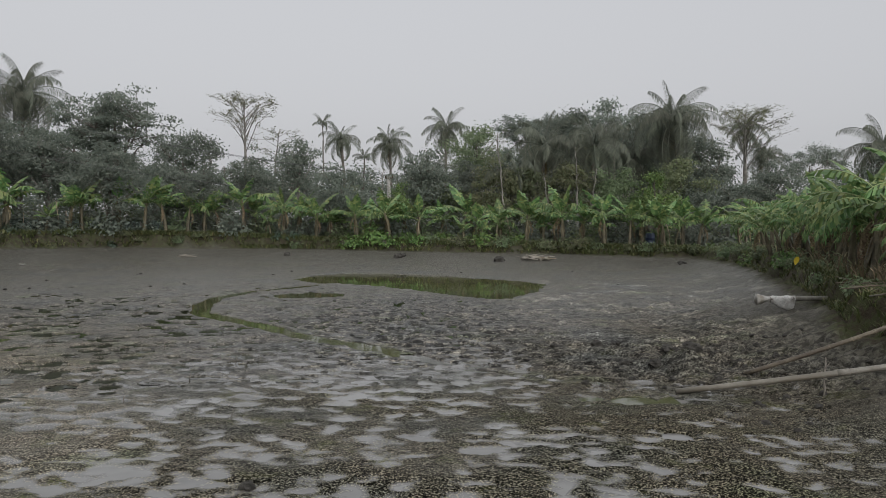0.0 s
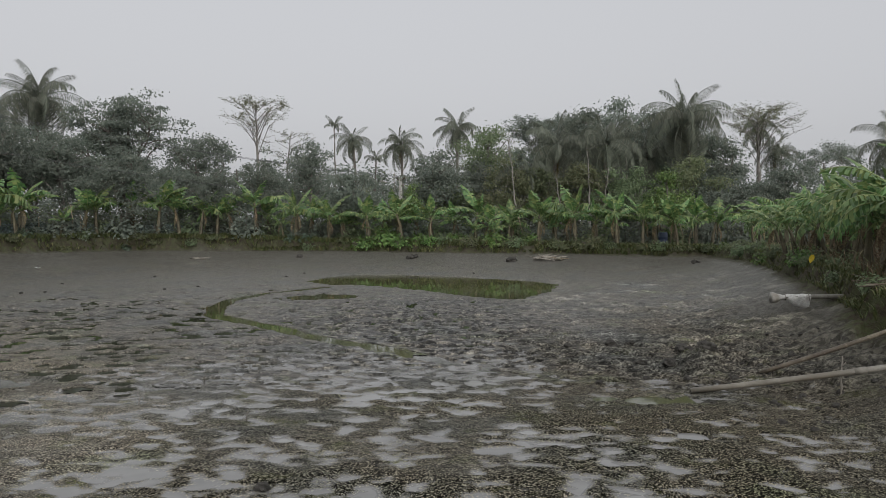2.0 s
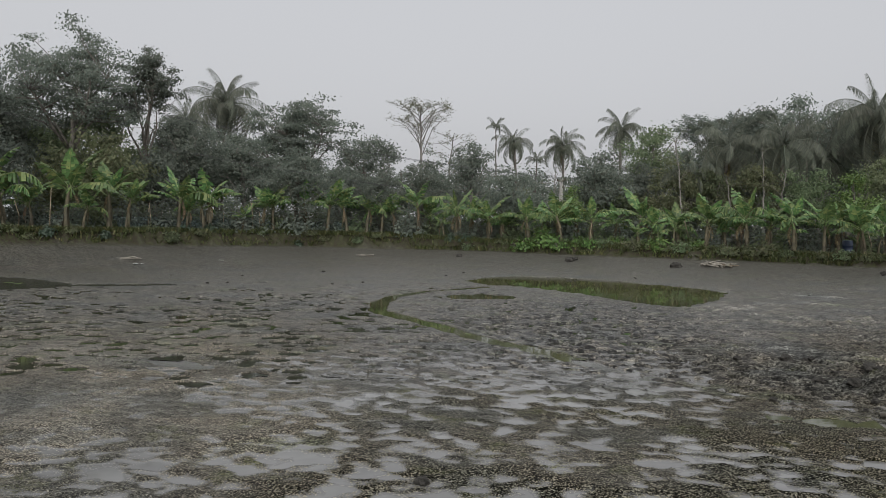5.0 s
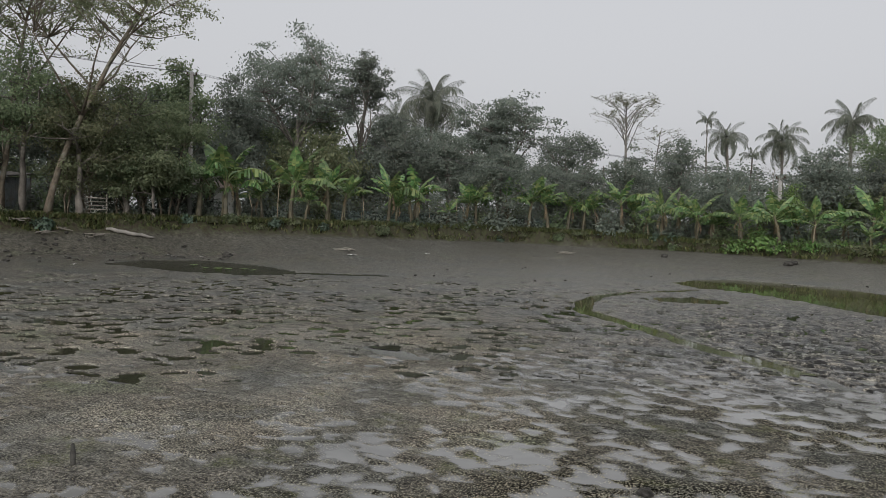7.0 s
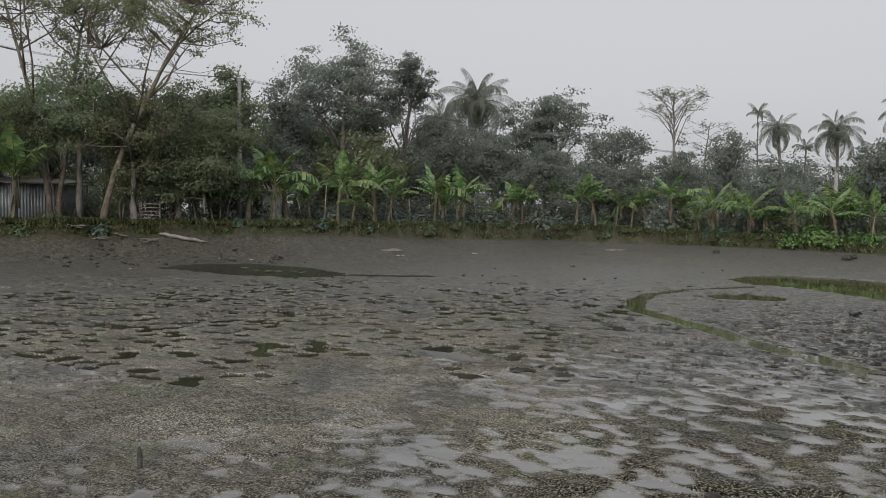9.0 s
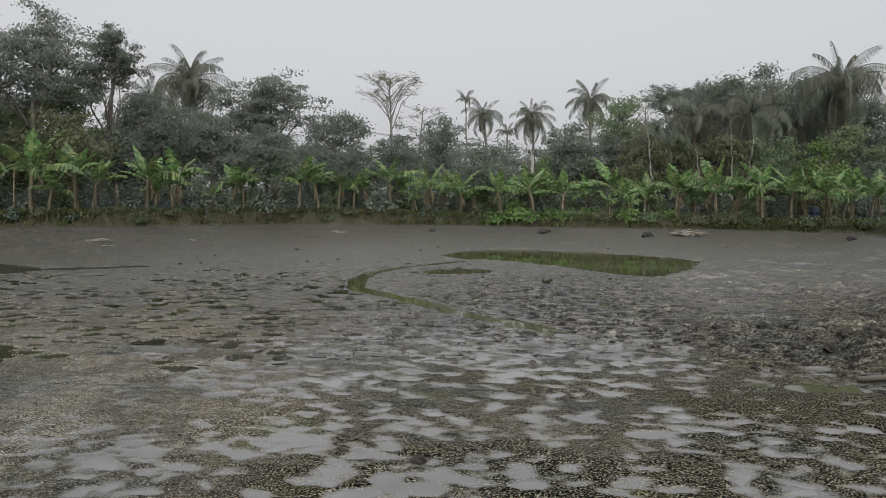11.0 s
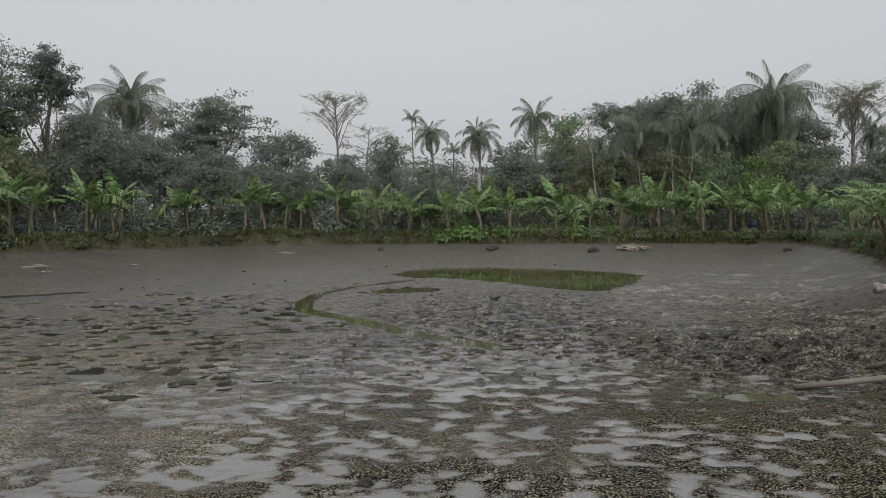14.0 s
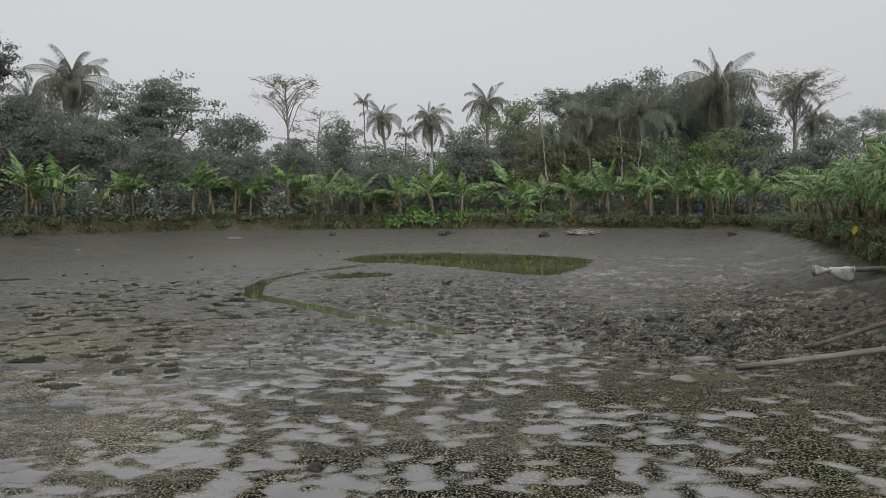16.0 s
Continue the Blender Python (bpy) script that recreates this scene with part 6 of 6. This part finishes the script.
shed = new("tin_shed")
A, B, C, Dd = spot(64.5, 46.5), spot(57.3, 47.2), spot(55.5, 49.0), spot(63.0, 50.5)
sz = ground_z(*B)
shed.location = (0, 0, sz)
for p, q in ((A, B), (B, C), (C, Dd), (Dd, A)):
    under("wall", corrugated(p, q, -0.3, 2.05, TIN), shed)
for p in (A, B, C):
    s = Shape()
    s.tube([(p[0], p[1], -0.3), (p[0], p[1], 2.1)], [0.06, 0.055], 8)
    under("corner_post", s.mesh("corner_post", BARK), shed, "dark wooden corner post")
s = Shape()
o = [Vector((*A, 2.02)) + Vector((0.5, -0.35, 0.0)), Vector((*B, 2.02)) + Vector((0.5, 0.0, 0.0)), Vector((*C, 2.30)) + Vector((-0.1, 0.4, 0)), Vector((*Dd, 2.55)) + Vector((-0.4, 0.3, 0))]
up = Vector((0, 0, 0.05))
nroof = 40
for k in range(nroof + 1):
    w = Vector((0, 0, 0.022 * math.sin(k * math.pi / 2)))
    e0, e1 = o[0].lerp(o[1], k / nroof) + w, o[3].lerp(o[2], k / nroof) + w
    s.v += [e0, e1, e1 + up, e0 + up]
for k in range(nroof):
    for a_, b_ in ((0, 1), (1, 2), (2, 3), (3, 0)):
        s.f.append((4 * k + a_, 4 * k + b_, 4 * k + 4 + b_, 4 * k + 4 + a_))
        s.m.append(0)
under("roof", s.mesh("roof", TIN_ROOF), shed, "low sloping rusty tin roof")
tagged(shed, "grey corrugated tin shed on the bank under the trees", "shed")


def house(az0, az1, d, depth, h, label, mat):
    p, q = Vector((*spot(az0, d), 0)), Vector((*spot(az1, d), 0))
    back = Vector((p + q)).normalized() * depth
    z0 = ground_z(*((p + q) / 2).xy) - 0.2
    root = new("house")
    root.location = (0, 0, z0)
    ring = [p, q, q + back, p + back]
    for k in range(4):
        a_, b_ = ring[k], ring[(k + 1) % 4]
        s = Shape()
        n_ = (b_ - a_).normalized()
        t_ = Vector((-n_.y, n_.x, 0)) * 0.12
        for z_ in (0, h):
            s.v += [a_ + Vector((0, 0, z_)), b_ + Vector((0, 0, z_)), b_ + t_ + Vector((0, 0, z_)), a_ + t_ + Vector((0, 0, z_))]
        s.f += [(0, 1, 5, 4), (1, 2, 6, 5), (2, 3, 7, 6), (3, 0, 4, 7), (4, 5, 6, 7), (3, 2, 1, 0)]
        s.m += [0] * 6
        under("wall", s.mesh("wall", mat, soft=False), root)
    front = (q - p).normalized()
    away = Vector((front.y, -front.x, 0)) * 0.03
    if away.dot(p) > 0:
        away = -away
    for k, u in enumerate((0.25, 0.6)):
        c = p.lerp(q, u) + away
        s = Shape()
        turn = Matrix((front, away.normalized(), Vector((0, 0, 1)))).transposed()
        s.box(c + Vector((0, 0, 1.45)), (0.9, 0.05, 1.0), 0, turn)
        win = under("window", s.mesh("window", MUD_LUMP, soft=False), root, "dark shuttered window")
        for dx in (-0.45, 0, 0.45):
            s = Shape()
            s.box(c + front * dx + away * 1.4 + Vector((0, 0, 1.45)), (0.06, 0.04, 1.06), 0, turn)
            under("window_bar", s.mesh("window_bar", BARK, soft=False), win)
    ridge_a, ridge_b = (ring[0] + ring[3]) / 2 + Vector((0, 0, h + 1.1)), (ring[1] + ring[2]) / 2 + Vector((0, 0, h + 1.1))
    for e0, e1, sg in ((ring[0], ring[1], -1), (ring[3], ring[2], 1)):
        s = Shape()
        over = back.normalized() * 0.4 * sg
        c0, c1 = e0 + over - front * 0.3 + Vector((0, 0, h - 0.15)), e1 + over + front * 0.3 + Vector((0, 0, h - 0.15))
        r0, r1 = ridge_a - front * 0.3, ridge_b + front * 0.3
        th = Vector((0, 0, 0.05))
        s.v += [c0, c1, r1, r0, c0 + th, c1 + th, r1 + th, r0 + th]
        s.f += [(0, 1, 2, 3), (4, 7, 6, 5), (0, 4, 5, 1), (1, 5, 6, 2), (2, 6, 7, 3), (3, 7, 4, 0)]
        s.m += [0] * 6
        under("roof", s.mesh("roof", TIN_ROOF, soft=False), root, "sloping tin roof sheet")
    tagged(root, label, "house")


house(47.4, 42.6, 51.0, 4.0, 2.3, "low whitewashed house with tin roof behind the trees", LIME)
house(54.0, 49.5, 54, 4.0, 2.4, "low whitewashed house with tin roof behind dense trees", LIME)

# slatted bamboo gate
gate = new("bamboo_gate")
gx, gy = spot(51.6, 44.6)
gate.matrix_world = pose(gx, gy, ground_z(gx, gy), 0, 0, 52)
for k in range(5):
    s = Shape()
    s.tube([(-0.55, 0, 0.25 + 0.2 * k), (0, 0.01, 0.25 + 0.2 * k), (0.55, 0, 0.24 + 0.2 * k)], [0.03] * 3, 7)
    under("rail", s.mesh("rail", DEADWOOD), gate)
for xx in (-0.5, 0.5):
    s = Shape()
    s.tube([(xx, 0.05, -0.2), (xx, 0.05, 1.25)], [0.04, 0.035], 7)
    under("post", s.mesh("post", DEADWOOD), gate)
tagged(gate, "pale bamboo gate of level rails on the bank", "gate")


def net_material():
    m, n, l, b = node_mat("green_nylon_net")
    co = n.new("ShaderNodeTexCoord").outputs["Object"]
    a = noise_node(n, l, 2.0, 4, co)
    r = ramp(n, [(0.3, (0.055, 0.085, 0.085)), (0.7, (0.10, 0.135, 0.135))])
    l.new(a.outputs[0], r.inputs[0])
    l.new(r.outputs[0], b.inputs["Base Color"])
    b.inputs["Roughness"].default_value = 0.8
    tr = n.new("ShaderNodeBsdfTransparent")
    mx = n.new("ShaderNodeMixShader")
    mx.inputs[0].default_value = 0.55
    l.new(tr.outputs[0], mx.inputs[1])
    l.new(b.outputs[0], mx.inputs[2])
    l.new(mx.outputs[0], n["Material Output"].inputs["Surface"])
    return m


net_fence = new("net_fence")
posts = [spot(az_, d_) for az_, d_ in ((41.0, 50.5), (38.5, 50.8), (36.0, 51.3), (33.5, 51.9), (31.0, 52.6), (28.5, 53.4), (26.0, 54.4), (23.5, 55.4), (21.0, 56.4), (18.5, 57.2), (16.0, 57.8))]
s = Shape()
fr = random.Random(9)
for p, q in zip(posts, posts[1:]):
    for k in range(4):
        e = []
        for u in (k / 4, (k + 1) / 4):
            xx, yy = p[0] + (q[0] - p[0]) * u, p[1] + (q[1] - p[1]) * u
            e.append((xx, yy, ground_z(xx, yy)))
        sag0, sag1 = -0.10 * math.sin(math.pi * k / 4), -0.10 * math.sin(math.pi * (k + 1) / 4)
        s.face([(e[0][0], e[0][1], e[0][2] - 0.05), (e[1][0], e[1][1], e[1][2] - 0.05), (e[1][0], e[1][1], e[1][2] + 0.95 + sag1), (e[0][0], e[0][1], e[0][2] + 0.95 + sag0)])
under("net", s.mesh("net", net_material()), net_fence, "sagging blue-green nylon netting")
for p in posts:
    s = Shape()
    z = ground_z(*p)
    s.tube([(p[0], p[1], z - 0.2), (p[0] + 0.03, p[1], z + fr.uniform(1.0, 1.5))], [0.03, 0.022], 6)
    under("post", s.mesh("post", BAMBOO), net_fence)
tagged(net_fence, "low blue-green net fence on thin bamboo posts", "fence")

# loose bamboo stakes among the bananas
for i, (az_, d_, h) in enumerate([(26.5, 50.2, 2.0), (39.6, 45.0, 2.3), (33.4, 47.0, 1.7), (1.9, 50.2, 1.6), (-4.9, 49.4, 1.8), (-16.3, 46.4, 1.5), (41.4, 45.2, 1.6)]):
    x, y = behind_toe(az_, d_, 0.7)
    z = ground_z(x, y)
    s = Shape()
    s.tube([(x, y, z - 0.2), (x + 0.05, y, z + h * 0.5), (x + fr.uniform(-0.3, 0.3), y, z + h)], [0.028, 0.026, 0.020], 7)
    tagged(new("bamboo_stake", s.mesh("bamboo_stake", BAMBOO)), "pale bamboo stake standing among the banana plants", "stake", "bamboo stakes")

# blue plastic drum behind the bananas, the shade there put into its colour
x, y = spot(-15.0, 49.2)
s = Shape()
s.tube([(x, y, ground_z(x, y) + v) for v in (-0.05, 0.0, 0.25, 0.27, 0.29, 0.55, 0.57, 0.59, 0.85, 0.88)], [0.24, 0.27, 0.28, 0.30, 0.28, 0.28, 0.30, 0.28, 0.27, 0.24], 18)
tagged(new("drum", s.mesh("drum", BLUE_SHADED)), "blue plastic drum, darkened as if shaded, behind the banana plants", "drum")

# ---- power line ----
def power_pole(az_, d_, top, seen=True):
    x, y = spot(az_, d_)
    z = ground_z(x, y)
    root = new("power_pole")
    root.location = (x, y, z)
    h = top - z
    s = Shape()
    s.tube([(0, 0, -0.3), (0, 0, h * 0.5), (0, 0, h)], [0.17, 0.14, 0.11], 10)
    under("shaft", s.mesh("shaft", CONCRETE), root)
    dirv = Vector((-math.sin(radians(az_ - 20)), math.cos(radians(az_ - 20)), 0)).cross(Vector((0, 0, 1)))
    ends = []
    for zz, half in ((h - 0.2, 0.28), (h - 2.0, 0.2)):
        s = Shape()
        s.tube([dirv * -half + Vector((0, 0, zz)), dirv * half + Vector((0, 0, zz))], [0.05, 0.05], 6)
        arm = under("crossarm", s.mesh("crossarm", BARK), root)
        for u in ((-1, -0.15, 1) if half > 0.25 else (-1, 1)):
            c = dirv * half * u + Vector((0, 0, zz))
            s = Shape()
            s.tube([c, c + Vector((0, 0, 0.06)), c + Vector((0, 0, 0.12)), c + Vector((0, 0, 0.18))], [0.03, 0.055, 0.035, 0.05], 8)
            under("insulator", s.mesh("insulator", INSULATOR), arm, "brown porcelain insulator")
            ends.append(Vector((x, y, z)) + c + Vector((0, 0, 0.18)))
    tagged(root, "weathered concrete power pole with wires and crossarms", "power pole", "power poles")
    return ends


e0 = power_pole(72, 47, 12.2)
e1 = power_pole(45.6, 50, 10.7)
e2 = power_pole(4.0, 57.5, 5.9)
for k, (a_, b_, c_) in enumerate(zip(e0, e1, e2)):
    for p, q in ((a_, b_), (b_, c_)):
        s = Shape()
        s.tube(bent(p, q, 16, 0.7 if k < 3 else 0.9, 0), [0.008] * 17, 4)
        tagged(new("cable", s.mesh("cable", WIRE)), "thin black overhead power cable", "cable", "overhead cables")

# ---- grass and weeds: too many to count ----
STRAW = foliage("dry_straw", [(0.0, (0.060, 0.045, 0.028)), (0.5, (0.15, 0.115, 0.07)), (0.8, (0.27, 0.22, 0.14)), (1.0, (0.10, 0.13, 0.05))], 0.8, 0.2)


def grass_stuff(seed, n, place, size, name, label, mat=GRASS, wide=0.0):
    r = random.Random(seed)
    xs = [place(r) for _ in range(n)]
    zs = height(np.array([p[0] for p in xs]), np.array([p[1] for p in xs]))
    s = Shape()
    for (x, y), z, bd in zip(xs, zs[0], zs[1]):
        if bd > 0.6:
            continue
        for k in range(3):
            a = r.uniform(0, 6.28)
            l_ = size * r.uniform(0.5, 1.3)
            d = Vector((math.cos(a) * 0.5, math.sin(a) * 0.5, 1)).normalized()
            w = Vector((-math.sin(a), math.cos(a), 0)) * (wide or l_ * (0.05 if size < 0.3 else 0.10))
            p = Vector((x, y, z - 0.02))
            m_ = p + d * l_ * 0.6
            e = p + d * l_ + Vector((math.cos(a), math.sin(a), -0.6)) * l_ * 0.25
            s.face([p - w, p + w, m_ + w * 0.8, m_ - w * 0.8])
            s.face([m_ - w * 0.8, m_ + w * 0.8, e])
    tagged(new(name, s.mesh(name, mat, soft=False)), label, "grass", kind="stuff")


def on_bank(lo, hi, out0, out1):
    def pick(r):
        k = r.randrange(lo, hi)
        (ax, ay, *_), (bx, by, *_) = TOE[k], TOE[k + 1]
        ln = math.hypot(bx - ax, by - ay)
        t, o = r.random(), r.uniform(out0, out1)
        return ax + (bx - ax) * t + (by - ay) / ln * o, ay + (by - ay) * t - (bx - ax) / ln * o
    return pick


grass_stuff(1, 5200, on_bank(0, 6, -0.1, 2.6), 0.20, "grass", "short green and yellow grass and weeds on the bank beside the pipes")
grass_stuff(3, 700, on_bank(1, 5, 0.5, 2.6), 0.62, "dry_straw", "tangle of dry stalks and withered leaf strips under the banana stand", STRAW, 0.018)
grass_stuff(4, 1700, on_bank(1, 5, -0.1, 1.2), 0.22, "weeds", "short green weeds along the edge of the bank", GRASS, 0.018)
grass_stuff(2, 7000, on_bank(6, 15, -0.1, 1.5), 0.36, "grass", "rough dark grass and weeds on the far bank")
